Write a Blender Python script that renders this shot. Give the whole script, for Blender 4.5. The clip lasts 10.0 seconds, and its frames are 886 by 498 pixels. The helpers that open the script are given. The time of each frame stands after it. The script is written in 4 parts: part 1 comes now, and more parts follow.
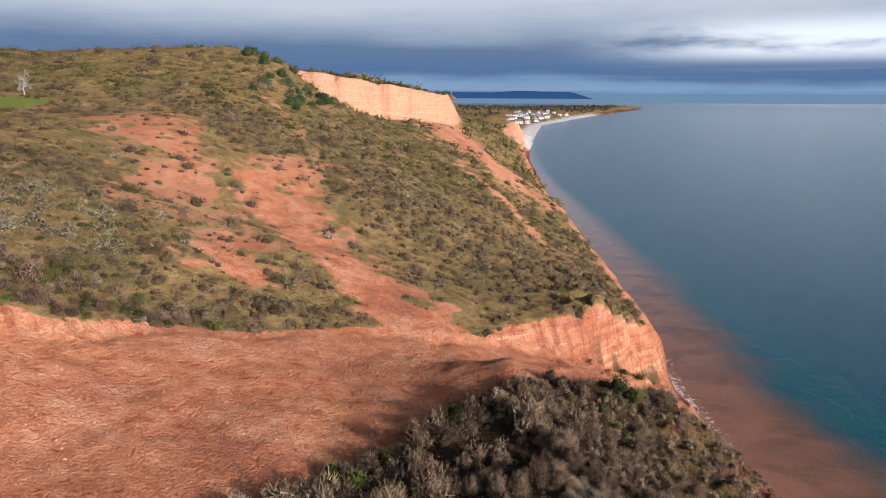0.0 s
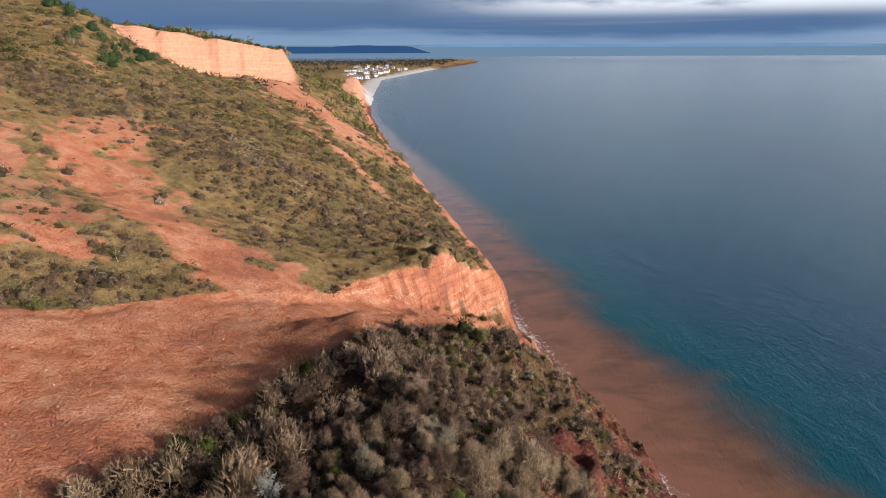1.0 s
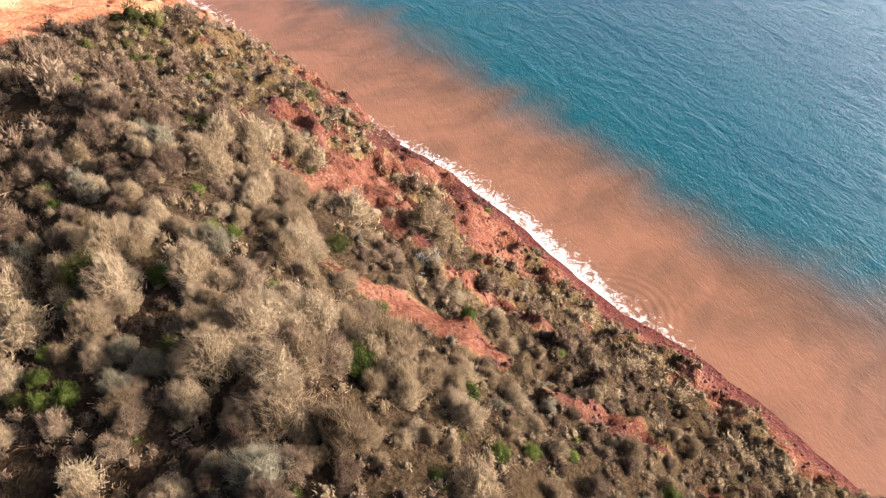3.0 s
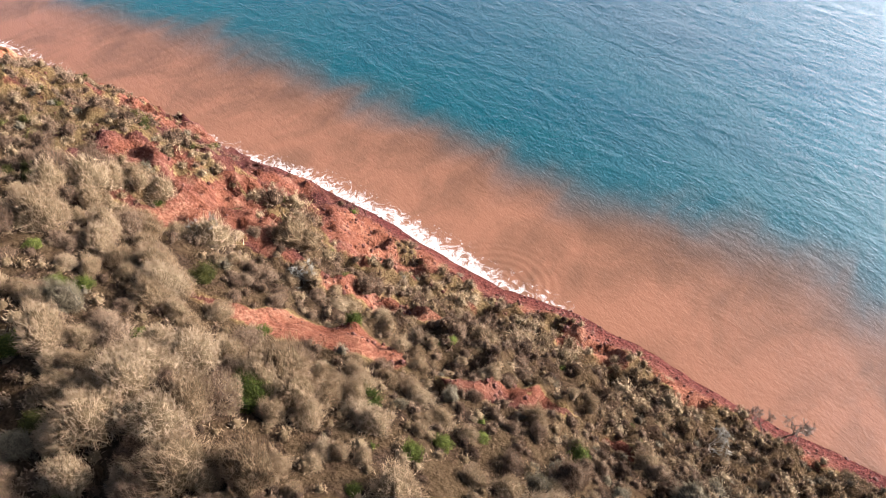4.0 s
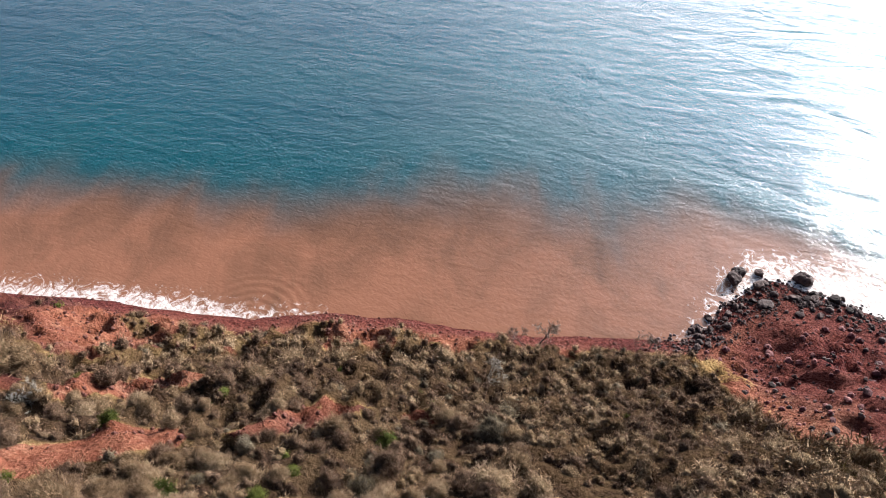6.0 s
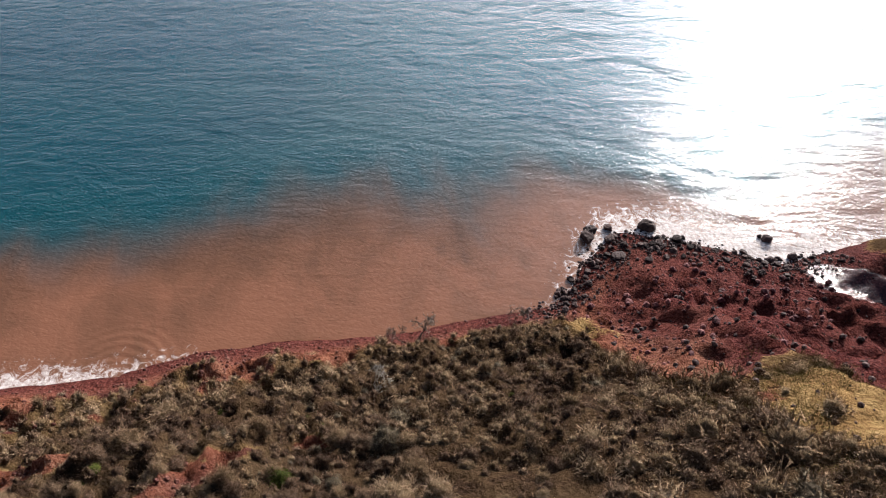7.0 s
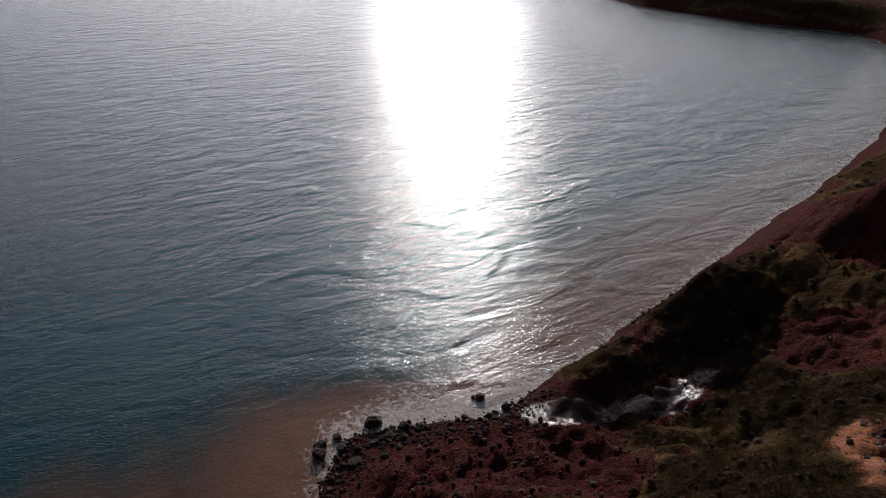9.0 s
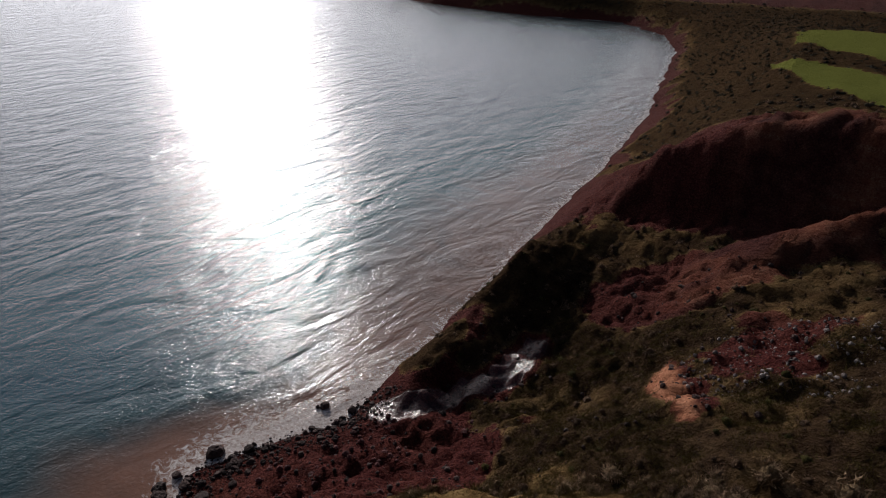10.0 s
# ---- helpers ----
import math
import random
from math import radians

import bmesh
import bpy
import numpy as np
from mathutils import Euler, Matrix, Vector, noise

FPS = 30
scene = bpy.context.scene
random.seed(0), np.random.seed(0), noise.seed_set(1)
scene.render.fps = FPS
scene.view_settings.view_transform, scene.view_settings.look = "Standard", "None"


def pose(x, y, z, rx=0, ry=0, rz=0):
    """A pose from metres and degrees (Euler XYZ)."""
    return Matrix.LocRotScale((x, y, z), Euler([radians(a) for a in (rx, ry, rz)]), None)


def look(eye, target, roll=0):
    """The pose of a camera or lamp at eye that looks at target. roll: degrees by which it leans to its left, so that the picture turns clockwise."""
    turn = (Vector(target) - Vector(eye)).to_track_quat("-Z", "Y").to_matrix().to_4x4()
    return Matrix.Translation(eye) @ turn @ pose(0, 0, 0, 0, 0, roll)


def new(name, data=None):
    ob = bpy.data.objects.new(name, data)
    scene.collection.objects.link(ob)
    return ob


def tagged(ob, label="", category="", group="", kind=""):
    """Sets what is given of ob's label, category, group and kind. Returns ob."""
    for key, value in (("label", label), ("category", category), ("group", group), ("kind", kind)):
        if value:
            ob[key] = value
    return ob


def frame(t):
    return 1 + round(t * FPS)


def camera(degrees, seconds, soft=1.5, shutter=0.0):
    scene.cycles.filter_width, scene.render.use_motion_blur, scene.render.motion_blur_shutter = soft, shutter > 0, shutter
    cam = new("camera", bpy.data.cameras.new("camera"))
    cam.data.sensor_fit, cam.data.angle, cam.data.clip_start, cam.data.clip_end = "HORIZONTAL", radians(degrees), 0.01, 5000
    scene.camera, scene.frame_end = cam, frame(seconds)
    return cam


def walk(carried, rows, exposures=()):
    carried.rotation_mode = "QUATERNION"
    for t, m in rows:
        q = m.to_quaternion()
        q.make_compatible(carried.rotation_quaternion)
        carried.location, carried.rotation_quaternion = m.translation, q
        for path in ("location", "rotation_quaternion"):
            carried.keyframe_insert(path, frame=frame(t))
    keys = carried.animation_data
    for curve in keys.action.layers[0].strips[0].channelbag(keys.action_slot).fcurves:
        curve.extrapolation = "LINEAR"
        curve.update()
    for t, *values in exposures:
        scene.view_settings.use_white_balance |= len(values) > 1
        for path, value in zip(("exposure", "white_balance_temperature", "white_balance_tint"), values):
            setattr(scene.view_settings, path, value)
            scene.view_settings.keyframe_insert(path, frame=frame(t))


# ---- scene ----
# camera: a drone that hovers some 80 m above the sea, turns clockwise and tips its lens down
cam = camera(65.40, 10.0, soft=1.0)
# seconds, x, y, z, heading, pitch, roll
ROWS = [
    (0.0, 0.00, 0.00, 80.00, -0.00, -12.95, 0.25),
    (0.5, 0.52, -0.12, 80.03, -4.79, -12.91, 0.21),
    (1.0, 0.93, -0.88, 79.55, -12.85, -16.47, -0.16),
    (1.2, 0.49, -1.08, 79.20, -16.14, -20.80, -0.22),
    (1.5, -1.03, 0.00, 79.43, -21.67, -27.56, 0.04),
    (2.0, -1.32, -0.30, 79.84, -28.80, -38.49, 0.04),
    (2.5, -1.28, -0.04, 79.91, -34.79, -44.50, 0.09),
    (2.7, -1.35, 0.04, 79.95, -37.25, -44.46, 0.11),
    (3.8, -0.95, 0.72, 79.74, -53.33, -44.58, 0.11),
    (4.0, -0.96, 0.82, 79.65, -56.23, -44.51, 0.06),
    (4.5, -1.01, 0.62, 79.64, -63.35, -44.32, -0.25),
    (5.0, -1.09, 0.85, 79.72, -70.95, -44.27, -0.14),
    (5.5, -1.12, 0.98, 79.83, -78.79, -44.24, -0.21),
    (5.7, -1.29, 1.17, 80.05, -82.20, -44.24, -0.04),
    (6.8, 0.38, -0.03, 81.92, -98.87, -45.51, -0.12),
    (7.0, 0.55, -0.39, 82.04, -101.99, -45.62, -0.16),
    (7.5, 0.56, -0.98, 82.82, -110.08, -45.16, -0.03),
    (8.0, 1.08, -2.65, 83.66, -117.35, -39.34, -0.20),
    (8.5, 0.48, -3.36, 83.62, -123.95, -29.83, -0.11),
    (9.0, -0.37, -4.09, 83.81, -129.71, -28.75, -0.34),
    (9.5, 0.25, -4.02, 83.74, -138.01, -28.79, 0.14),
    (10.0, 0.38, -3.63, 83.87, -146.48, -28.70, 0.60),
]
EXPOSURES = [(0.0, 0.25, 5900, 10), (1.0, 0.2, 6000, 10), (1.5, 0.7, 6050, 9), (2.0, 1.2, 6250, 9), (2.5, 1.7, 6400, 9), (4.5, 1.65, 6100, 11), (5.5, 1.4, 6100, 11), (7.0, 0.65, 6300, 13), (7.5, 0.4, 6350, 15), (8.0, -0.15, 6350, 15), (8.5, -0.95, 6350, 15), (9.0, -1.5, 6350, 15), (10.0, -1.3, 6350, 15)]
walk(cam, [(t, pose(x, y, z, 90 + p, 0, a) @ pose(0, 0, 0, 0, 0, r)) for t, x, y, z, a, p, r in ROWS], EXPOSURES)

# ---------------------------------------------------------------- light
SUN_AZ, SUN_EL = radians(130.5), radians(18.5)
sun = new("sun", bpy.data.lights.new("sun", "SUN"))
sun.data.energy, sun.data.angle, sun.data.color = 5.0, radians(0.55), (1.0, 0.92, 0.82)
sun_dir = Vector((math.sin(SUN_AZ) * math.cos(SUN_EL), math.cos(SUN_AZ) * math.cos(SUN_EL), math.sin(SUN_EL)))
sun.matrix_world = look(sun_dir * 300, (0, 0, 0))


class Nodes:
    """Short hand for building a node tree."""

    def __init__(self, tree):
        self.tree = tree
        tree.nodes.clear()

    def add(self, kind, inputs=None, **settings):
        node = self.tree.nodes.new(kind)
        for key, value in settings.items():
            setattr(node, key, value)
        for key, value in (inputs or {}).items():
            if isinstance(value, bpy.types.NodeSocket):
                self.tree.links.new(value, node.inputs[key])
            else:
                node.inputs[key].default_value = value
        return node

    def math(self, op, a, b=0.0, c=0.0, clamp=False):
        return self.add("ShaderNodeMath", {0: a, 1: b, 2: c}, operation=op, use_clamp=clamp).outputs[0]

    def ramp(self, fac, stops, interpolation="LINEAR"):
        node = self.add("ShaderNodeValToRGB", {"Fac": fac})
        node.color_ramp.interpolation = interpolation
        while len(node.color_ramp.elements) < len(stops):
            node.color_ramp.elements.new(0.5)
        for e, (p, col) in zip(node.color_ramp.elements, stops):
            e.position, e.color = p, (*col, 1.0)
        return node.outputs["Color"]

    def map(self, v, a, b, c=0.0, d=1.0):
        return self.add("ShaderNodeMapRange", {"Value": v, "From Min": a, "From Max": b, "To Min": c, "To Max": d}, interpolation_type="SMOOTHSTEP").outputs["Result"]

    def mix(self, fac, a, b, blend="MIX"):
        node = self.add("ShaderNodeMix", data_type="RGBA", blend_type=blend)
        for key, value in ((0, fac), (6, a), (7, b)):
            if isinstance(value, bpy.types.NodeSocket):
                self.tree.links.new(value, node.inputs[key])
            else:
                node.inputs[key].default_value = (*value, 1.0) if isinstance(value, tuple) else value
        return node.outputs[2]

    def noise(self, vector, scale, detail=4.0, rough=0.55, distortion=0.0):
        return self.add("ShaderNodeTexNoise", {"Vector": vector, "Scale": scale, "Detail": detail, "Roughness": rough, "Distortion": distortion}).outputs["Fac"]

    def stretch(self, vector, sx, sy, sz, rz=0.0):
        return self.add("ShaderNodeMapping", {"Vector": vector, "Scale": (sx, sy, sz), "Rotation": (0, 0, rz)}).outputs[0]

    def attr(self, name):
        return self.add("ShaderNodeAttribute", attribute_name=name).outputs["Fac"]

    def link(self, a, b):
        self.tree.links.new(a, b)


# sky: broken winter cloud over a clear sky, dark stratus low in the north
world = bpy.data.worlds.new("world")
scene.world = world
world.use_nodes = True
n = Nodes(world.node_tree)
clear = n.add("ShaderNodeTexSky", sky_type="NISHITA", sun_disc=False, sun_elevation=SUN_EL, sun_rotation=SUN_AZ).outputs[0]
way = n.add("ShaderNodeTexCoord").outputs["Generated"]
split = n.add("ShaderNodeSeparateXYZ", {0: way})
height = split.outputs["Z"]
flat = n.stretch(way, 1.3, 1.3, 8.0)
puffs = n.noise(flat, 2.6, 6.0, 0.55, 0.1)
streaks = n.noise(n.stretch(way, 1.2, 1.2, 45.0), 2.0, 4.0, 0.5)
band = n.ramp(n.math("ADD", height, n.math("MULTIPLY_ADD", puffs, 0.05, -0.025)), [
    (0.0, (0.36, 0.50, 0.68)), (0.010, (0.32, 0.47, 0.68)), (0.022, (0.14, 0.245, 0.45)), (0.055, (0.20, 0.29, 0.45)),
    (0.085, (0.52, 0.59, 0.71)), (0.115, (0.84, 0.87, 0.93)), (0.16, (0.86, 0.96, 1.08)), (0.23, (0.46, 0.58, 0.74)), (0.34, (0.07, 0.13, 0.23)), (1.0, (0.03, 0.07, 0.15))])
band = n.mix(n.math("MULTIPLY", n.map(streaks, 0.50, 0.75), n.map(height, 0.06, 0.015, 0.0, 0.35)), band, (0.48, 0.58, 0.70))
# a bright rift to the east and the glare round the sun
rift = n.math("MULTIPLY", n.map(split.outputs["X"], 0.14, 0.45), n.math("MULTIPLY", n.map(height, 0.03, 0.055), n.map(height, 0.105, 0.07)))
rift = n.math("MULTIPLY", n.math("MULTIPLY", rift, n.map(split.outputs["Y"], 0.15, 0.6)), n.map(puffs, 0.32, 0.54))
band = n.mix(rift, band, (1.35, 1.36, 1.38))
toward = n.add("ShaderNodeVectorMath", {0: way, 1: tuple(sun_dir)}, operation="DOT_PRODUCT").outputs["Value"]
glare = n.math("POWER", n.math("MAXIMUM", toward, 0.0), 9.0)
veil = n.math("MULTIPLY", n.math("POWER", n.math("MAXIMUM", toward, 0.0), 1.7), n.map(height, 0.42, 0.14, 0.03, 4.4))
band = n.mix(1.0, band, n.add("ShaderNodeCombineXYZ", {0: n.math("MULTIPLY_ADD", glare, 9.0, n.math("MULTIPLY", veil, 0.98)), 1: n.math("MULTIPLY_ADD", glare, 8.8, n.math("MULTIPLY", veil, 0.96)), 2: n.math("MULTIPLY_ADD", glare, 8.7, n.math("MULTIPLY", veil, 0.97))}).outputs[0], "ADD")
far_sea = n.map(height, 0.0008, -0.0008)
band = n.mix(far_sea, band, (0.24, 0.37, 0.52))
cover = n.math("MAXIMUM", n.map(n.math("ADD", puffs, n.map(height, 0.5, 0.1, 0.0, 0.45)), 0.34, 0.54), far_sea)
sky = n.add("ShaderNodeBackground", {"Color": clear, "Strength": 0.05})
clouds = n.add("ShaderNodeBackground", {"Color": band, "Strength": 0.6})
both = n.add("ShaderNodeMixShader", {0: cover, 1: sky.outputs[0], 2: clouds.outputs[0]})
n.link(both.outputs[0], n.add("ShaderNodeOutputWorld").inputs[0])


# ---------------------------------------------------------------- materials
def material(name):
    mat = bpy.data.materials.new(name)
    mat.use_nodes = True
    return mat, Nodes(mat.node_tree)


def finish(n, color, rough, normal=None, **more):
    inputs = {"Base Color": color, "Roughness": rough}
    if normal is not None:
        inputs["Normal"] = normal
    inputs.update(more)
    bsdf = n.add("ShaderNodeBsdfPrincipled", inputs)
    n.link(bsdf.outputs[0], n.add("ShaderNodeOutputMaterial").inputs[0])
    return bsdf


def bump(n, height, strength, distance, normal=None):
    inputs = {"Height": height, "Strength": strength, "Distance": distance}
    if normal is not None:
        inputs["Normal"] = normal
    return n.add("ShaderNodeBump", inputs).outputs[0]


def ground_material():
    mat, n = material("red_marl_and_turf")
    geo = n.add("ShaderNodeNewGeometry")
    p = geo.outputs["Position"]
    steep = n.map(n.add("ShaderNodeSeparateXYZ", {0: geo.outputs["Normal"]}).outputs["Z"], 0.86, 0.66)
    rills = n.noise(n.stretch(n.stretch(p, 1, 1, 1, radians(-36)), 0.75, 0.10, 0.06), 1.0, 5.0, 0.6, 0.8)
    big, mid, fine = n.noise(p, 0.05, 4.0), n.noise(p, 0.35, 6.0, 0.6), n.noise(p, 2.6, 6.0, 0.65)
    dip = n.add("ShaderNodeMapping", {"Vector": p, "Scale": (0.03, 0.03, 0.62), "Rotation": (radians(5), radians(-7), 0)}).outputs[0]
    strata = n.noise(dip, 1.0, 4.0, 0.6)
    earth = n.ramp(n.math("ADD", n.math("MULTIPLY", mid, 0.55), n.math("MULTIPLY", fine, 0.45)), [
        (0.30, (0.19, 0.050, 0.020)), (0.43, (0.36, 0.122, 0.060)), (0.54, (0.455, 0.180, 0.093)), (0.70, (0.56, 0.31, 0.185))])
    pale = n.math("MULTIPLY", steep, n.math("MULTIPLY", n.map(strata, 0.53, 0.60), n.map(n.math("MULTIPLY_ADD", rills, 0.6, n.math("MULTIPLY", fine, 0.5)), 0.46, 0.66)))
    dark_bed = n.math("MULTIPLY", n.math("MULTIPLY_ADD", steep, 0.8, 0.2), n.math("ADD", n.math("MULTIPLY", n.map(strata, 0.45, 0.38), 0.4), n.math("MULTIPLY", n.map(rills, 0.48, 0.36), 0.5)))
    earth = n.mix(dark_bed, earth, (0.20, 0.060, 0.032))
    earth = n.mix(n.math("MULTIPLY", pale, 0.6), earth, (0.66, 0.45, 0.30))
    stain = n.math("MULTIPLY", n.map(big, 0.50, 0.62), n.map(mid, 0.40, 0.60))
    earth = n.mix(n.math("MULTIPLY", stain, 0.55), earth, (0.17, 0.042, 0.032))
    bleached = n.math("MULTIPLY", n.map(n.noise(p, 0.11, 6.0, 0.62, 0.5), 0.50, 0.66), n.map(fine, 0.36, 0.62))
    earth = n.mix(n.math("MULTIPLY", bleached, 0.5), earth, (0.60, 0.33, 0.21))
    chips = n.map(n.add("ShaderNodeTexVoronoi", {"Vector": p, "Scale": 1.3}).outputs["Distance"], 0.16, 0.10)
    earth = n.mix(n.math("MULTIPLY", chips, n.map(fine, 0.52, 0.70, 0.0, 0.7)), earth, (0.62, 0.42, 0.30))
    earth = n.mix(n.attr("orange"), earth, n.ramp(n.math("MULTIPLY_ADD", mid, 0.5, n.math("MULTIPLY", strata, 0.5)), [(0.3, (0.38, 0.165, 0.095)), (0.55, (0.50, 0.245, 0.145)), (0.75, (0.58, 0.34, 0.23))]))
    deep = n.ramp(fine, [(0.35, (0.032, 0.008, 0.008)), (0.52, (0.078, 0.018, 0.016)), (0.70, (0.162, 0.053, 0.041))])
    slipped = n.ramp(n.math("ADD", n.math("MULTIPLY", mid, 0.45), n.math("MULTIPLY", fine, 0.55)), [
        (0.38, (0.018, 0.006, 0.006)), (0.48, (0.049, 0.015, 0.013)), (0.57, (0.083, 0.032, 0.025)), (0.70, (0.158, 0.083, 0.062))])
    earth = n.mix(n.attr("slip"), earth, slipped)
    earth = n.mix(n.attr("wet"), earth, deep)
    turf = n.ramp(n.math("ADD", n.math("MULTIPLY", mid, 0.6), n.math("MULTIPLY", fine, 0.4)), [
        (0.3, (0.10, 0.058, 0.026)), (0.45, (0.195, 0.116, 0.048)), (0.56, (0.265, 0.172, 0.074)), (0.7, (0.36, 0.25, 0.122))])
    greener = n.ramp(fine, [(0.3, (0.085, 0.064, 0.024)), (0.5, (0.155, 0.112, 0.046)), (0.7, (0.25, 0.182, 0.085))])
    turf = n.mix(n.map(n.noise(p, 0.075, 5.0, 0.6, 0.6), 0.48, 0.62, 0.0, n.attr("green")), turf, greener)
    # leaf litter taken near black, to carry the shade between the bushes
    turf = n.mix(n.math("MULTIPLY", n.attr("shaded_litter"), n.map(mid, 0.25, 0.55, 1.0, 0.88)), turf, n.ramp(fine, [(0.35, (0.012, 0.008, 0.006)), (0.65, (0.045, 0.027, 0.019))]))
    edge = n.map(n.math("ADD", n.attr("veg"), n.math("MULTIPLY_ADD", fine, 0.9, n.math("MULTIPLY_ADD", mid, 1.0, -0.95))), 0.36, 0.62)
    color = n.mix(edge, earth, turf)
    field = n.ramp(fine, [(0.3, (0.115, 0.132, 0.030)), (0.7, (0.19, 0.20, 0.050))])
    color = n.mix(n.map(n.attr("field"), 0.4, 0.6), color, field)
    stones = n.ramp(fine, [(0.35, (0.34, 0.30, 0.27)), (0.65, (0.60, 0.56, 0.52))])
    color = n.mix(n.attr("shingle"), color, stones)
    clods = n.math("POWER", n.add("ShaderNodeTexVoronoi", {"Vector": p, "Scale": 0.9}).outputs["Distance"], 1.5)
    h = n.math("ADD", n.math("MULTIPLY", mid, 0.9), n.math("MULTIPLY_ADD", fine, 0.5, n.math("MULTIPLY", steep, n.math("MULTIPLY_ADD", rills, 1.1, n.math("MULTIPLY", strata, 0.6)))))
    h = n.math("MULTIPLY_ADD", n.math("MULTIPLY", clods, n.attr("wet")), 0.5, h)
    crag = n.math("ABSOLUTE", n.math("MULTIPLY_ADD", n.noise(p, 0.7, 7.0, 0.62, 0.4), 2.0, -1.0))
    h = n.math("MULTIPLY_ADD", crag, -0.9, h)
    rough = n.map(n.attr("wet"), 0.92, 1.0, 0.95, 0.18)
    finish(n, color, n.math("MAXIMUM", rough, n.math("MULTIPLY", edge, 0.9)), bump(n, h, n.map(n.attr("wet"), 0.92, 1.0, 1.0, 0.3), 0.7), **{"Specular IOR Level": n.math("MULTIPLY", n.map(n.attr("wet"), 0.90, 1.0, 0.04, 0.5), n.math("SUBTRACT", 1.0, edge))})
    return mat


def sea_material():
    mat, n = material("silty_sea_water")
    p = n.add("ShaderNodeNewGeometry").outputs["Position"]
    off = n.attr("offshore")
    share = n.attr("reach")
    run = n.stretch(p, 1, 1, 1, radians(12))
    # the silt spreads in billows that thin out towards the clear water
    drift = n.noise(n.stretch(run, 0.020, 0.016, 1.0), 1.0, 3.0, 0.5, 0.4)
    tongues = n.noise(n.stretch(p, 0.022, 0.080, 1.0, radians(38)), 1.0, 3.0, 0.5, 0.6)
    billow = n.noise(n.stretch(p, 0.10, 0.20, 1.0, radians(30)), 1.0, 4.0, 0.55, 0.9)
    clouds_ = n.noise(n.stretch(p, 0.055, 0.085, 1.0, radians(15)), 1.0, 5.0, 0.55, 0.8)
    bound = n.math("ADD", share, n.math("ADD", n.math("MULTIPLY_ADD", drift, 0.5, -0.25), n.math("ADD", n.math("MULTIPLY_ADD", tongues, 0.45, -0.22), n.math("MULTIPLY_ADD", clouds_, 0.55, -0.27))))
    silt = n.math("MULTIPLY", n.map(bound, 1.22, 0.52), n.attr("silt"))
    haze = n.map(bound, 2.1, 0.9)
    deep = n.ramp(n.noise(n.stretch(p, 0.010, 0.005, 1.0, radians(25)), 1.0, 4.0), [(0.3, (0.0005, 0.034, 0.062)), (0.7, (0.0005, 0.056, 0.076))])
    mid = n.mix(n.math("MULTIPLY", haze, 0.5), deep, (0.006, 0.070, 0.074))
    churn = n.math("ADD", n.math("MULTIPLY", clouds_, 0.75), n.math("ADD", n.math("MULTIPLY", billow, 0.25), n.map(off, 34.0, 0.0, -0.05, 0.17)))
    mud = n.ramp(churn, [(0.30, (0.088, 0.048, 0.029)), (0.50, (0.155, 0.073, 0.041)), (0.70, (0.230, 0.102, 0.058))])
    color = n.mix(n.math("MULTIPLY", silt, 0.96), mid, mud)
    lace = n.noise(p, 0.55, 9.0, 0.72, 1.6)
    foam = n.map(n.math("ADD", n.attr("foam"), n.math("MULTIPLY_ADD", lace, 3.0, -1.75)), 0.36, 0.95)
    color = n.mix(foam, color, n.ramp(n.noise(p, 1.8, 5.0, 0.7), [(0.35, (0.40, 0.31, 0.27)), (0.6, (0.80, 0.75, 0.72))]))
    swell = n.noise(n.stretch(run, 0.14, 0.055, 1.0), 1.0, 3.0, 0.5, 0.9)
    chop = n.noise(n.stretch(run, 0.50, 0.21, 1.0), 1.0, 4.0, 0.6, 0.6)
    ripple = n.noise(n.stretch(n.stretch(p, 1, 1, 1, radians(30)), 2.6, 1.3, 1.0), 1.0, 3.0, 0.62, 0.4)
    wobble = n.noise(p, 0.22, 2.0)
    waves = n.math("ADD", n.math("MULTIPLY", swell, n.math("MULTIPLY_ADD", n.attr("swelling"), 1.7, 0.75)), n.math("ADD", n.math("MULTIPLY", chop, 0.60), n.math("MULTIPLY", ripple, 0.38)))
    # rings that spread from the nook in the shore
    out_ = n.add("ShaderNodeVectorMath", {0: p, 1: (64.0, 34.0, 0.0)}, operation="DISTANCE").outputs["Value"]
    rings = n.math("MULTIPLY", n.math("SINE", n.math("MULTIPLY_ADD", wobble, 2.2, n.math("MULTIPLY", out_, 4.2))), n.math("MULTIPLY", n.map(out_, 13.0, 6.0), n.map(out_, 1.5, 4.0)))
    calm = n.math("MAXIMUM", n.map(share, 0.5, 1.3, 0.32, 1.0), n.math("MULTIPLY", n.attr("swelling"), 0.65))
    normal = bump(n, n.math("MULTIPLY_ADD", rings, 0.040, n.math("MULTIPLY", waves, calm)), 0.43, 0.85)
    rough = n.mix(foam, (0.15, 0.15, 0.15), (0.85, 0.85, 0.85))
    finish(n, color, rough, normal, IOR=1.34, **{"Specular Tint": (0.60, 0.84, 1.0, 1.0)})
    return mat


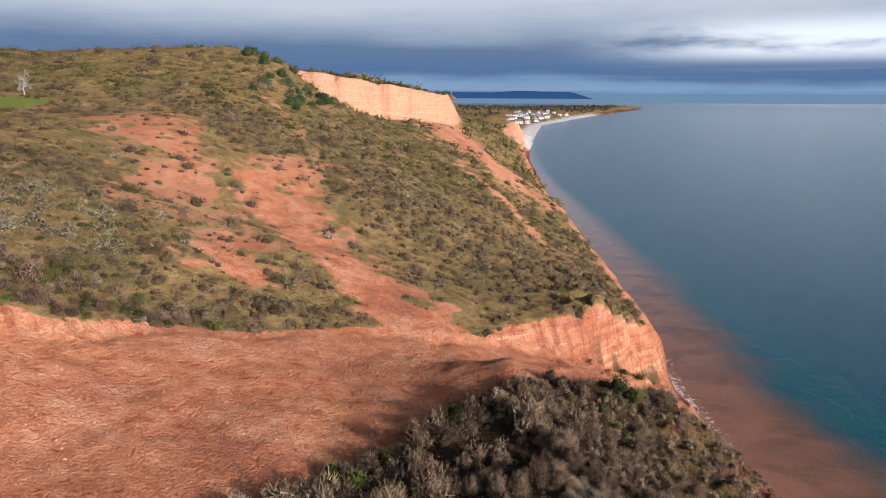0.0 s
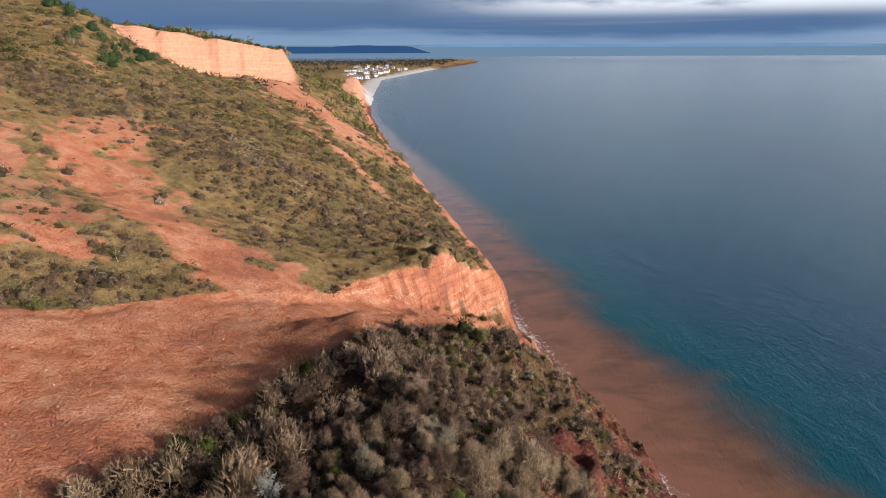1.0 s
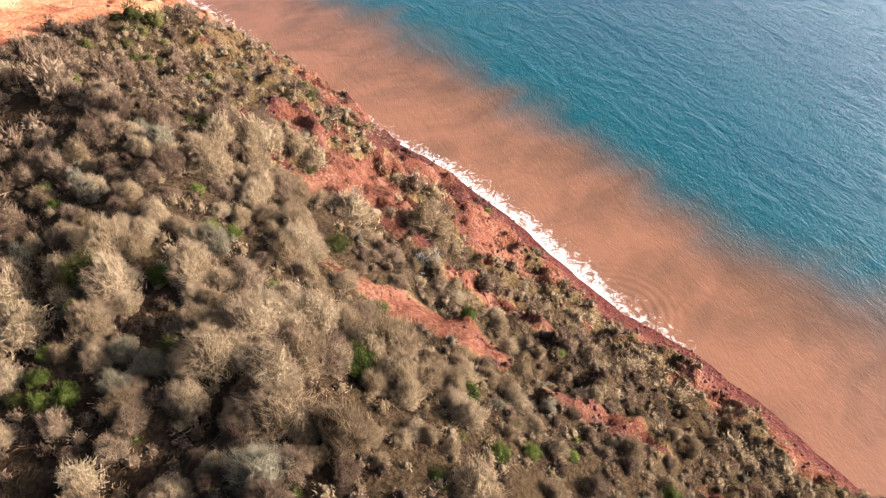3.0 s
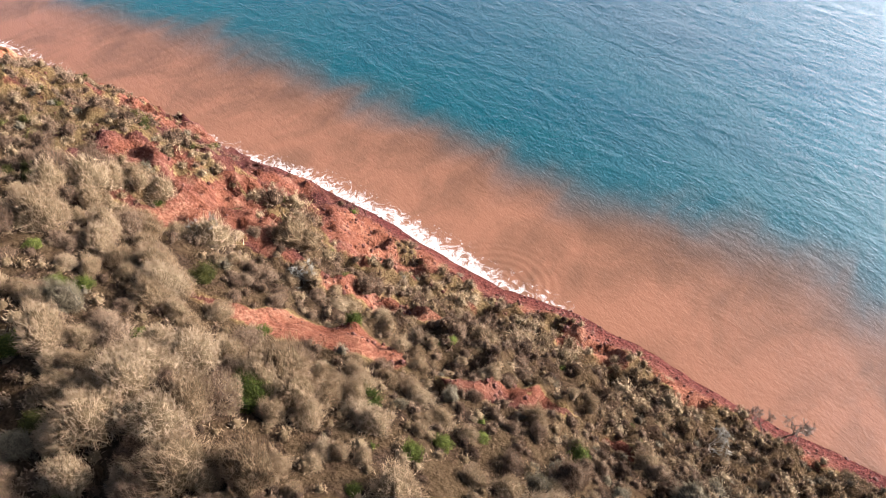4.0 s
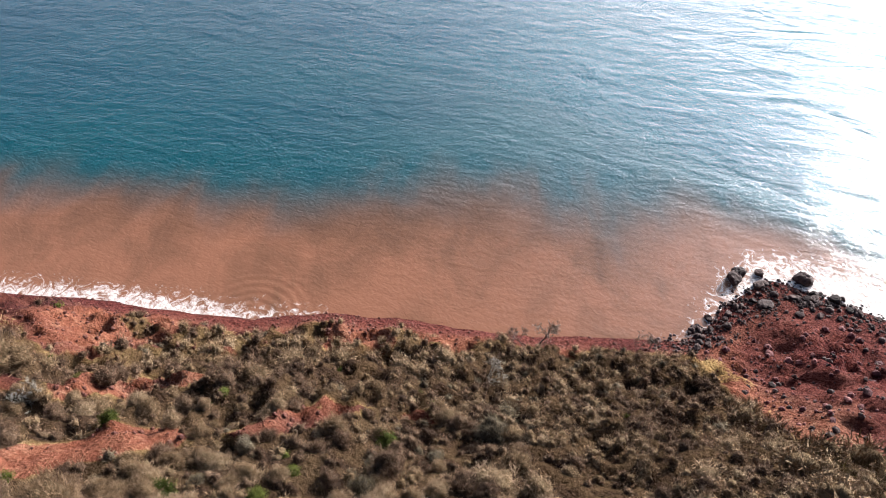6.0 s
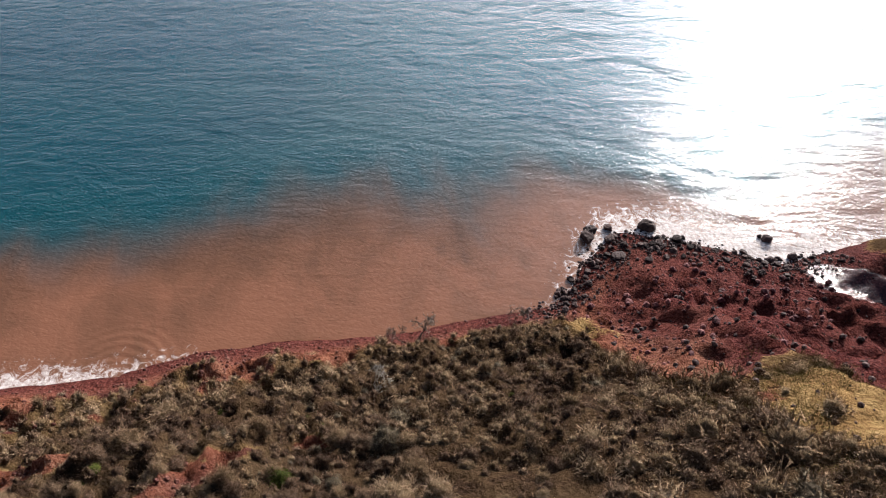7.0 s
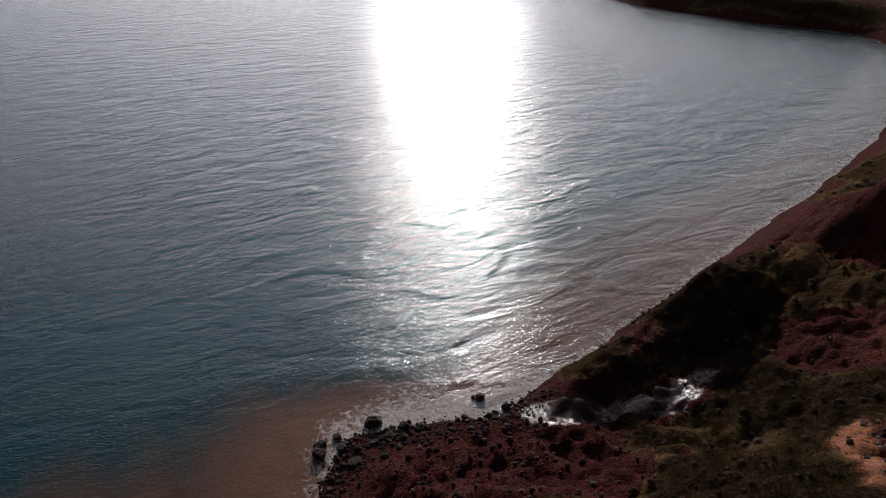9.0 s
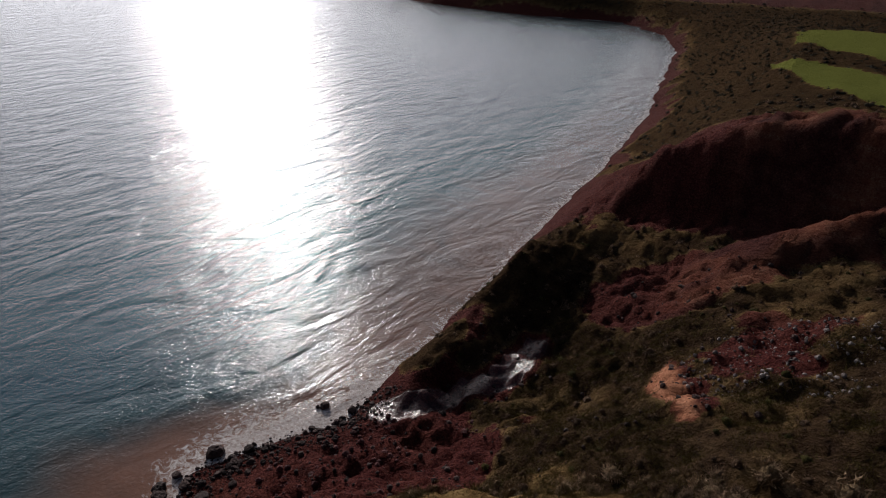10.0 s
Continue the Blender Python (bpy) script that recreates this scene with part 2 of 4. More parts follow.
# ---------------------------------------------------------------- plan of the coast
SHORE = [(774, 2967), (457, 2229), (235, 1665), (143, 1135), (103, 844), (85, 590), (77, 431), (68, 214), (64, 178), (66, 140), (65, 118), (65.2, 100), (67, 77), (66.5, 60), (65.8, 45), (64, 33), (66.2, 21), (65.2, 9), (64.2, 0), (63.2, -9),
         (63, -20), (64, -31), (70, -38), (76, -46), (73, -55), (64, -70), (66, -95), (66, -118), (70, -157), (73, -210), (80, -273),
         (104, -387), (122, -425), (160, -450), (232, -433), (310, -437), (420, -480), (520, -560), (600, -660), (640, -900)]


def profile(y, *pairs):
    return y, np.array(pairs[0::2], float), np.array(pairs[1::2], float)


# height over the distance inland, at stations along the coast: the slipped ground below the drone
LOW = [
    profile(-460, -30, -6, 0, 0, 6, 5, 20, 13, 40, 14, 80, 16, 300, 22),
    profile(-250, -30, -5, 0, 0, 5, 3, 15, 10, 35, 26, 48, 33, 120, 38, 300, 46),
    profile(-188, -30, -5, 0, 0, 5, 3, 20, 14, 35, 26, 60, 36, 120, 40, 300, 48),
    profile(-173, -30, -5, 0, 0, 5, 4, 14, 12, 24, 22, 38, 30, 60, 36, 120, 41, 300, 50),
    profile(-158, -30, -5, 0, 0, 5, 4, 12, 10, 18, 11, 25, 10, 45, 12, 60, 14, 90, 19, 115, 31, 140, 41, 300, 54),
    profile(-150, -30, -5, 0, 0, 5, 4, 12, 10, 18, 11, 25, 10, 45, 13, 60, 15, 90, 20, 115, 32, 140, 42, 300, 55),
    profile(-120, -30, -5, 0, 0, 3, 6, 8, 13, 13, 12, 20, 6, 30, 7, 45, 14, 60, 20, 80, 28, 110, 42, 300, 60),
    profile(-100, -30, -5, 0, 0, 3, 3.5, 7, 7, 11, 6, 15, 3, 24, 3, 36, 9, 50, 18, 65, 26, 80, 33, 110, 46, 300, 62),
    profile(-85, -30, -5, 0, 0, 3, 2.8, 6, 4.8, 9, 4, 12, 2.0, 22, 2.6, 34, 8, 47, 19, 60, 26, 75, 33, 110, 48, 300, 64),
    profile(-74, -30, -5, 0, 0, 2.5, 1.2, 5, 1.8, 8, 1.5, 15, 1.8, 25, 5, 40, 16, 55, 27, 75, 36, 115, 49, 300, 66),
    profile(-60, -30, -5, 0, 0, 6, 1.2, 15, 3.5, 30, 10, 45, 21, 60, 31, 80, 38, 120, 50, 300, 68),
    profile(-40, -30, -5, 0, 0, 6, 1.2, 14, 4, 25, 13, 38, 26, 50, 35, 65, 41, 100, 50, 300, 70),
    profile(-10, -30, -5, 0, 0, 4, 2.5, 15, 9, 30, 21, 45, 33, 60, 40, 75, 44, 120, 55, 300, 72),
    profile(40, -30, -5, 0, 0, 4, 2.5, 15, 9, 30, 21, 45, 33, 56, 39.5, 63, 40, 76, 38.7, 92, 38, 120, 45, 300, 72),
    profile(75, -30, -5, 0, 0, 4, 3, 14, 12, 30, 27, 45, 35.5, 54, 39, 60, 38, 72, 36.3, 82, 35.8, 110, 41.5, 140, 52, 300, 72),
    profile(104, -30, -5, 0, 0, 4, 6, 14, 17, 22, 24, 30, 30, 42, 34.5, 54, 37, 58, 36, 67, 34.3, 80, 34.6, 100, 40, 120, 46, 150, 56, 300, 72),
    profile(122, -30, -5, 0, 0, 4, 3.5, 20, 13, 40, 24, 60, 31, 85, 35, 105, 40, 130, 48, 300, 72),
    profile(200, -30, -5, 0, 0, 4, 2.5, 20, 8, 40, 12, 60, 16, 85, 22, 105, 30, 130, 40, 300, 72),
]
# the hill beyond the gully and the coast that follows it
HILL = [
    profile(90, -30, -5, 0, 0, 4, 15, 15, 22, 27, 27, 58, 28, 90, 32, 110, 40, 126, 51, 165, 62, 220, 70, 400, 76),
    profile(160, -30, -5, 0, 0, 4, 14, 15, 22, 27, 28, 58, 31, 90, 42, 113, 49, 160, 66, 200, 75, 400, 80),
    profile(220, -30, -5, 0, 0, 5, 12, 12, 18, 50, 37, 100, 55, 150, 71, 200, 75, 400, 84),
    profile(280, -30, -5, 0, 0, 5, 12, 12, 18, 50, 42, 100, 60, 150, 80, 200, 86, 400, 92),
    profile(370, -30, -5, 0, 0, 6, 13, 15, 22, 50, 44, 100, 60, 138, 75, 158, 93, 185, 101, 280, 99, 500, 97),
    profile(450, -30, -5, 0, 0, 8, 12, 50, 36, 100, 54, 150, 66, 170, 78, 208, 95, 400, 97),
    profile(560, -30, -5, 0, 0, 10, 12, 40, 28, 85, 52, 170, 64, 260, 90, 400, 96),
    profile(640, -30, -5, 0, 0, 10, 12, 40, 30, 70, 48, 100, 58, 300, 76),
    profile(950, -30, -5, 0, 0, 8, 8, 15, 30, 30, 36, 60, 42, 300, 52),
    profile(1100, -30, -5, 0, 0, 14, 6, 22, 30, 60, 40, 300, 44),
    profile(1300, -30, -5, 0, 0, 40, 6, 60, 14, 300, 26),
    profile(1700, -30, -5, 0, 0, 40, 3, 100, 7, 300, 14, 1500, 24),
    profile(2600, -30, -5, 0, 0, 20, 9, 60, 14, 300, 16, 900, 30, 1500, 20, 1800, -6),
    profile(3150, -30, -5, 0, 0, 20, 12, 60, 16, 300, 12, 600, -6),
]
# the tall orange bluff on the skyline
BLUFF_X, BLUFF_Y = [-400, -200, -88, -2, 14, 40], [440, 470, 520, 600, 640, 760]
BLUFF_D, BLUFF_TOP = [40, 72, 84, 175, 300], [40, 50, 76, 92, 97]
LIP_X = [-300, -100, -61, -45, -24, 7, 38, 50, 58, 90]
LIP_Y = [40, 70, 92, 106, 122, 140, 161, 172, 178, 182]


rng = np.random.default_rng(7)
LATTICE = rng.random((256, 256))


def rough_field(x, y, size, octaves=4, gain=0.5, seed=0):
    """Value noise in -1..1."""
    total, amp, norm = np.zeros(x.shape), 1.0, 0.0
    for o in range(octaves):
        u, v = x / size + 17.3 * (o + seed), y / size - 9.1 * (o + seed)
        i, j = np.floor(u).astype(int), np.floor(v).astype(int)
        fu, fv = u - i, v - j
        fu, fv = fu * fu * (3 - 2 * fu), fv * fv * (3 - 2 * fv)
        g = lambda p, q: LATTICE[(i + p) % 256, (j + q) % 256]
        val = (g(0, 0) * (1 - fu) + g(1, 0) * fu) * (1 - fv) + (g(0, 1) * (1 - fu) + g(1, 1) * fu) * fv
        total, norm, amp, size = total + amp * (2 * val - 1), norm + amp, amp * gain, size / 2.03
    return total / norm


def inland(x, y):
    """Signed distance from the waterline, land positive."""
    best, side = np.full(x.shape, 1e9), np.zeros(x.shape)
    for (ax, ay), (bx, by) in zip(SHORE, SHORE[1:]):
        ux, uy = bx - ax, by - ay
        s = np.clip(((x - ax) * ux + (y - ay) * uy) / (ux * ux + uy * uy), 0, 1)
        dist = np.hypot(x - ax - s * ux, y - ay - s * uy)
        turn = ux * (y - ay) - uy * (x - ax)
        near = dist < best - 1e-9
        best, side = np.where(near, dist, best), np.where(near, turn, side)
    return np.where(side < 0, best, -best) + 1.2 * rough_field(x, y, 10, 2, seed=51)


def near_line(x, y, *line):
    """Distance from a line in plan."""
    best = np.full(x.shape, 1e9)
    for (ax, ay), (bx, by) in zip(line, line[1:]):
        ux, uy = bx - ax, by - ay
        s = np.clip(((x - ax) * ux + (y - ay) * uy) / (ux * ux + uy * uy), 0, 1)
        best = np.minimum(best, np.hypot(x - ax - s * ux, y - ay - s * uy))
    return best


RIB = ((30, -120), (12, -140), (-10, -157), (-45, -172))


def along(stations, d, y):
    """Height from the stations, eased from one to the next."""
    ys = [s[0] for s in stations]
    heights = np.array([np.interp(d, s[1], s[2]) for s in stations])
    k = np.clip(np.searchsorted(ys, y) - 1, 0, len(ys) - 2)
    f = np.clip((y - np.take(ys, k)) / (np.take(ys, k + 1) - np.take(ys, k)), 0, 1)
    f = f * f * (3 - 2 * f)
    a, b = np.take_along_axis(heights, k[None], 0)[0], np.take_along_axis(heights, k[None] + 1, 0)[0]
    return a + (b - a) * f


def step(v, a, b):
    t = np.clip((v - a) / (b - a), 0, 1)
    return t * t * (3 - 2 * t)


def terrain(x, y):
    """Height of the bare ground, and how far inland each place lies."""
    x, y = np.asarray(x, float), np.asarray(y, float)
    d = inland(x, y)
    wob = rough_field(x, y, 30, 3)
    dd = d + 2.5 * wob * step(d, 2, 14)
    low = along(LOW, dd, y + 5 * wob)
    hill = along(HILL, dd, y)
    beyond = y - np.interp(x, LIP_X, LIP_Y) + 3 * rough_field(x, y, 14, 3, seed=3)
    ravine = rough_field(x * 0.8 + y * 0.5, y * 0.15 - x * 0.1, 7, 3, seed=5)
    f = step(beyond + 3 * ravine, -9, 0)
    past = y - np.interp(x, BLUFF_X, BLUFF_Y) + 6 * ravine
    top = np.interp(d, BLUFF_D, BLUFF_TOP)
    hill = hill + np.maximum(top - hill, 0) * step(past, 0, 7) * step(y, 760, 640)
    z = low + (np.where(y < 190, np.maximum(hill, low), hill) - low) * f
    # a bare rib that climbs between the southern hollows
    off = near_line(x, y, *RIB) + 1.5 * wob
    z = z + np.interp(x, [-45, -12, 12, 28], [15, 11, 6, 1.5]) * np.exp(-(off / 9) ** 2) * step(d, 5, 25)
    onland = step(d, 0.5, 10)
    amp = 1.0 + step(d, 20, 200) * 1.2
    z = z + onland * (amp * rough_field(x, y, 22, 4, seed=9) + 0.5 * rough_field(x, y, 4, 3, seed=11))
    # slumped blocks and ledges on the bare slope above the sea, flutes on the cliff face
    slump = step(d, 2, 8) * step(d, 46, 26) * step(np.abs(y), 260, 150) * step(y, -42, -28)
    crag = 1 - 2 * np.abs(rough_field(x + 2 * wob, y, 7, 2, seed=41))
    clod = 1 - 2 * np.abs(rough_field(x, y, 2.6, 2, seed=42))
    z = z + slump * (1.9 * crag + 1.2 * clod + 0.7 * (1 - 2 * np.abs(rough_field(x, y, 1.7, 1, seed=44))) + 0.8 * np.round(2.2 * rough_field(x, y, 9, 3, seed=43)) / 2.2)
    hummock = step(-y, 34, 46) * step(d, 4, 11) * step(-y, 198, 178)
    z = z + hummock * (0.8 * rough_field(x * 0.5 + y * 0.3, y - x * 0.6, 7, 4, 0.65, seed=47) + 0.7 * clod + 1.7 * rough_field(x * 0.7 - y * 0.3, y * 1.2, 3.6, 3, 0.65, seed=46) + 0.35 * np.round(3 * rough_field(x, y, 8, 2, seed=48)))
    z = z - 1.8 * np.abs(rough_field(x * 0.8 + y * 0.3, y * 0.2 - x * 0.1, 4.5, 2, seed=45)) * step(f, 0.05, 0.4) * step(f, 1.0, 0.7)
    return z, d, f


def mesh_from_grid(name, gx, gy, z):
    nx, ny = len(gx), len(gy)
    verts = np.stack([*np.meshgrid(gx, gy), z], -1).reshape(-1, 3)
    k = np.arange(nx * ny).reshape(ny, nx)
    faces = np.stack([k[:-1, :-1], k[:-1, 1:], k[1:, 1:], k[1:, :-1]], -1).reshape(-1, 4)
    return mesh_arrays(name, verts, faces)


def mesh_arrays(name, verts, faces, smooth=True, slots=None):
    me = bpy.data.meshes.new(name)
    verts, faces = np.asarray(verts, np.float32), np.asarray(faces, np.int32)
    m, k = faces.shape
    me.vertices.add(len(verts))
    me.vertices.foreach_set("co", verts.ravel())
    me.loops.add(m * k)
    me.loops.foreach_set("vertex_index", faces.ravel())
    me.polygons.add(m)
    me.polygons.foreach_set("loop_start", np.arange(0, m * k, k, dtype=np.int32))
    me.polygons.foreach_set("loop_total", np.full(m, k, np.int32))
    me.polygons.foreach_set("use_smooth", np.full(m, smooth))
    if slots is not None:
        me.polygons.foreach_set("material_index", np.asarray(slots, np.int32))
    me.update(calc_edges=True)
    return me


def attribute(me, name, values):
    me.attributes.new(name, "FLOAT", "POINT").data.foreach_set("value", np.asarray(values, np.float32).ravel())


def axis(*runs):
    """Coordinates from stretches (start, end, step)."""
    out = [np.arange(a, b, s) for a, b, s in runs]
    return np.concatenate(out)


# ---------------------------------------------------------------- what grows where
SCRUB_Y = [-140, -40, -37, -34, -31, -26, -10, 10, 22, 35, 46, 50, 57, 72, 85, 104]
SCRUB_X = [-5, 5, 38, 50, 56, 58, 60, 57, 54, 50, 46, 36, 27, 26, 30, 40]
SPUR_Y, SPUR_X = [-40, 30, 45, 64, 75, 90, 99, 106], [-78, -59, -39, -20, -10, 2, 13, 38]


def cover(x, y, z, d, f):
    """Share of turf, of scrub, of pasture, of orange rock, of wet ground and of shingle."""
    patch = rough_field(x, y, 26, 4, seed=21)
    small = rough_field(x, y, 7, 3, seed=23)
    tiny = rough_field(x, y, 3.2, 2, seed=25)
    # scrub of the slipped ground under the drone
    edge = np.interp(y, SCRUB_Y, SCRUB_X) - x + 5 * small + 3 * patch
    spur = x - np.interp(y, SPUR_Y, SPUR_X) + 2.5 * small
    here = step(edge, -2, 3) * step(spur, -1, 1.5) * step(y + 2 * small, 114, 111) * (1 - f)
    red = np.minimum(near_line(x, y, (20, 46), (27, 31), (30, 21), (38, 6)) / 1.5, near_line(x, y, (33, 52), (38, 40), (43, 26)) / 2.0)
    here = here * step(red + 2.2 * small + 0.8 * tiny, 0.6, 1.3)
    fringe = step(edge, -32, -12) * step(edge, 6, 2) * step(small + 0.6 * tiny, -0.22, 0.12) * (1 - f) * step(d, 4, 8) * step(-y, 45, 30)
    # grassy and scrubby ground to the south
    shoulder = np.interp(y, [-190, -180, -95, -80, -70], [1.0, 9.0, 9.0, 22.0, 27.0])
    south = step(-y, 28, 36) * step(d + 8 * small + 4 * patch, shoulder, shoulder + 8)
    knoll = np.maximum(step(np.hypot((x - 61) / 6, (y + 91) / 11) + 0.3 * small, 1.05, 0.75), step(np.hypot((x - 60) / 9, (y + 126) / 26) + 0.3 * small, 1.05, 0.75))
    pool = near_line(x, y, (17, -91), (13, -82), (10, -76)) / 2.4
    wash = near_line(x, y, (58, -74), (52, -83), (46, -94), (45, -104)) / 4.4
    scree = np.hypot((x + 2) / 17, (y + 99) / 13)
    south = south * step(np.minimum(wash, pool) + 0.5 * small, 0.7, 1.2) * step(scree + 0.5 * small + 0.3 * tiny, 0.75, 1.15)
    face = step(near_line(x, y, (56, -172), (34, -170), (8, -164), (-12, -156)) + 5 * small, 15, 21)
    rib = step(near_line(x, y, *RIB) + 6 * small, 8, 15)
    south = south * face * rib * step(y + 4 * small, -480, -460)
    # the hill across the gully
    runs = np.minimum(near_line(x, y, (-46, 182), (-36, 174), (-24, 156), (-13, 148), (-4, 132)) / 8.0, near_line(x, y, (-90, 208), (-72, 180), (-56, 150), (-48, 146)) / 12.0)
    runs = np.minimum(runs, near_line(x, y, (-48, 186), (-50, 200), (-42, 219)) / 7.0)
    runs = np.minimum(runs, near_line(x, y, (-70, 284), (-55, 257), (-47, 240)) / 2.5)
    runs = np.minimum(runs, near_line(x, y, (48, 196), (30, 250), (8, 300)) / 2.5)
    runs = np.minimum(runs, near_line(x, y, (34, 320), (30, 420), (18, 520), (4, 600)) / 26.0)
    runs = np.minimum(runs, near_line(x, y, (-91, 148), (-84, 144)) / 3.5)
    chute = near_line(x, y, (-46, 180), (-36, 168), (-22, 152), (-8, 137), (4, 128)) / np.interp(y, [128, 140, 180], [13, 9, 5])
    open_ = np.clip(step(runs + 0.9 * small + 0.4 * patch + 1.2 * tiny, 0.0, 1.9) + 0.5 * np.maximum(tiny - 0.1, 0), 0.28 + 0.26 * step(patch, -0.2, 0.25), 1)
    bare = near_line(x, y, (-10, 610), (14, 500), (27, 410), (30, 320)) / np.interp(y, [320, 420, 600], [8, 22, 34])
    open_ = open_ * step(bare + 0.9 * small + 0.5 * patch + 0.4 * tiny, 0.5, 1.1)
    open_ = open_ * step(chute + 0.6 * small + 0.5 * tiny, 0.55, 1.15)
    hill = step(d + 4 * small, 9, 14) * open_ * step(f, 0.93, 0.99)
    bluff = step(np.abs(y - np.interp(x, BLUFF_X, BLUFF_Y) - 1), 17, 12) * step(d, 70, 80) * step(y, 760, 650)
    lowcliff = step(y, 760, 840) * step(d, 34, 28) * step(y, 1900, 1500)
    turf = np.clip(np.maximum(np.maximum(np.maximum(here, 0.7 * fringe), np.maximum(south * step(-y, 28, 32), knoll)), hill) * (1 - bluff) * (1 - lowcliff), 0, 1)
    # how thick the bushes stand
    belt = np.minimum(near_line(x, y, (-60, 238), (-30, 222), (0, 205), (20, 196), (46, 188)) / 20.0, near_line(x, y, (-92, 140), (-70, 140), (-50, 122)) / 16.0)
    belt = np.minimum(belt, near_line(x, y, (-44, 145), (-33, 139), (-22, 124), (-12, 128)) / 7.0)
    belt = np.minimum(belt, near_line(x, y, (-14, 270), (15, 262), (40, 270)) / 22.0)
    thick = step(belt + 0.5 * small, 1.25, 0.7)
    scrub = np.where(f > 0.5, hill * (0.30 + 0.4 * step(patch + 0.3 * small, -0.05, 0.25) + 0.75 * thick), np.maximum(here, 0.75 * fringe))
    scrub = np.where(y < -30, np.maximum(np.maximum(here, knoll), south * np.where(y < -185, 0.95, (0.6 + 0.4 * step(patch + 0.4 * small, -0.1, 0.2)) * step(np.hypot((x - 21) / 14, (y + 47) / 15) + 0.4 * small, 0.8, 1.1) + 0.12)), scrub)
    front = np.interp(x, [-80, 1.5, 21, 37, 41], [-140, -189, -217, -252, -262])
    rear = np.interp(x, [-80, 4, 22.6, 37, 41], [-190, -231, -247, -257, -262])
    hedge = np.interp(x, [-80, 5.6, 37, 42], [-208, -254, -288, -320])
    meadow = step(front - y + 1.2 * small, 0, 1.5) * step(y - rear + 1.2 * small, 0, 1.5) + step(hedge - y + 2 * small, 0, 2) * step(x + 3 * small, 40, 36) * step(y, -372, -364)
    meadow = meadow * step(d, 34, 37)
    field = np.maximum(meadow, step(d + 5 * patch, 196, 199) * step(y, 200, 206) * step(y, 236, 230))
    scrub = np.clip(scrub * (1 - bluff) * (1 - lowcliff) * (1 - field), 0, 1)
    orange = np.maximum(np.maximum(bluff, lowcliff * step(z, 6, 12)), 0.5 * step(f, 0.95, 1.0) * step(d, 12, 30) * step(y, 2200, 1500) * step(patch, -0.5, 0.2) * step(chute, 0.9, 1.6))
    wet = np.maximum(np.maximum(step(d, 7, 1) * 0.85, 0.9 * step(-y + 8 * small, 34, 50)), 0.8 * step(np.hypot((x - 58) / 15, (y + 50) / 12) + 0.3 * small, 1.1, 0.7))
    slip = step(spur, -3, 2) * (1 - f) * step(y, 118, 108)
    slip = slip * (0.72 + 0.28 * step(small + 0.6 * patch, -0.3, 0.3))
    wet = np.maximum(wet, np.maximum(step(wash + 0.4 * small, 1.0, 0.6), 0.9 * step(pool + 0.3 * small, 1.1, 0.7)))
    basin = step(near_line(x, y, (18.6, -95), (16.5, -85), (12.5, -77), (10.5, -73)) / np.interp(y, [-96, -86, -72], [1.0, 2.6, 1.2]) + 0.15 * small, 1.1, 0.8)
    orange, wet, turf, scrub = np.maximum(orange, 0.6 * basin), wet * (1 - basin), turf * (1 - basin), scrub * (1 - basin)
    slip = slip * (1 - basin)
    wet = wet * (1 - 0.8 * step(34 - x + 6 * small, 0, 14) * step(-y + 6 * small, 100, 116))
    wet = np.maximum(wet, 0.85 * step(y, 2350, 2500))
    shingle = step(y, 900, 1000) * step(y, 2500, 2250) * step(d, 34, 24) * step(z, 7, 4)
    return turf, scrub, field, orange, wet, shingle, slip


gx = axis((-2600, -400, 90), (-400, -160, 12), (-160, -60, 3.0), (-60, 18, 1.25), (18, 70, 0.65), (70, 84, 1.2), (84, 130, 4), (130, 500, 14), (500, 1000, 40))
gy = axis((-1500, -480, 60), (-480, -280, 8), (-280, -130, 2.2), (-130, -42, 1.0), (-42, 122, 0.7), (122, 200, 1.0), (200, 330, 2.0), (330, 700, 4), (700, 1800, 22), (1800, 3600, 60))
X, Y = np.meshgrid(gx, gy)
Z, DIST, HILLY = terrain(X, Y)
VEG, SCRUB, FIELD, ORANGE, WET, SHINGLE, SLIP = cover(X, Y, Z, DIST, HILLY)
ground = tagged(new("ground", mesh_from_grid("ground", gx, gy, Z)), "red marl coastal slope with scrub and turf", "ground", kind="structure")
for key, values in (("veg", VEG), ("shaded_litter", SCRUB * np.where(HILLY > 0.5, 0.15, 1.0)), ("field", FIELD), ("orange", ORANGE), ("wet", WET), ("slip", SLIP), ("green", np.maximum(HILLY, 0.5 * step(-Y, 40, 55))), ("shingle", SHINGLE)):
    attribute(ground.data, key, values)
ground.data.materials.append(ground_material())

sx = axis((-1200, 40, 60), (40, 56, 4), (56, 84, 0.8), (84, 130, 2.5), (130, 300, 10), (300, 1000, 40), (1000, 4900, 150))
sy = axis((-4800, -700, 150), (-700, -260, 8), (-260, -140, 2.5), (-140, -84, 2.0), (-84, 130, 1.0), (130, 240, 2.0), (240, 500, 6), (500, 1500, 20), (1500, 4900, 100))
SX, SY = np.meshgrid(sx, sy)
OFF = -inland(SX, SY)
sea = tagged(new("water", mesh_from_grid("water", sx, sy, np.zeros(SX.shape))), "blue sea with red silt along the shore", "sea", kind="structure")
attribute(sea.data, "offshore", OFF)
SURF_Y = [-460, -300, -150, -90, -78, -66, -44, -30, -25, -14, 16, 26, 44, 80, 104, 118, 180, 230, 420, 1000]
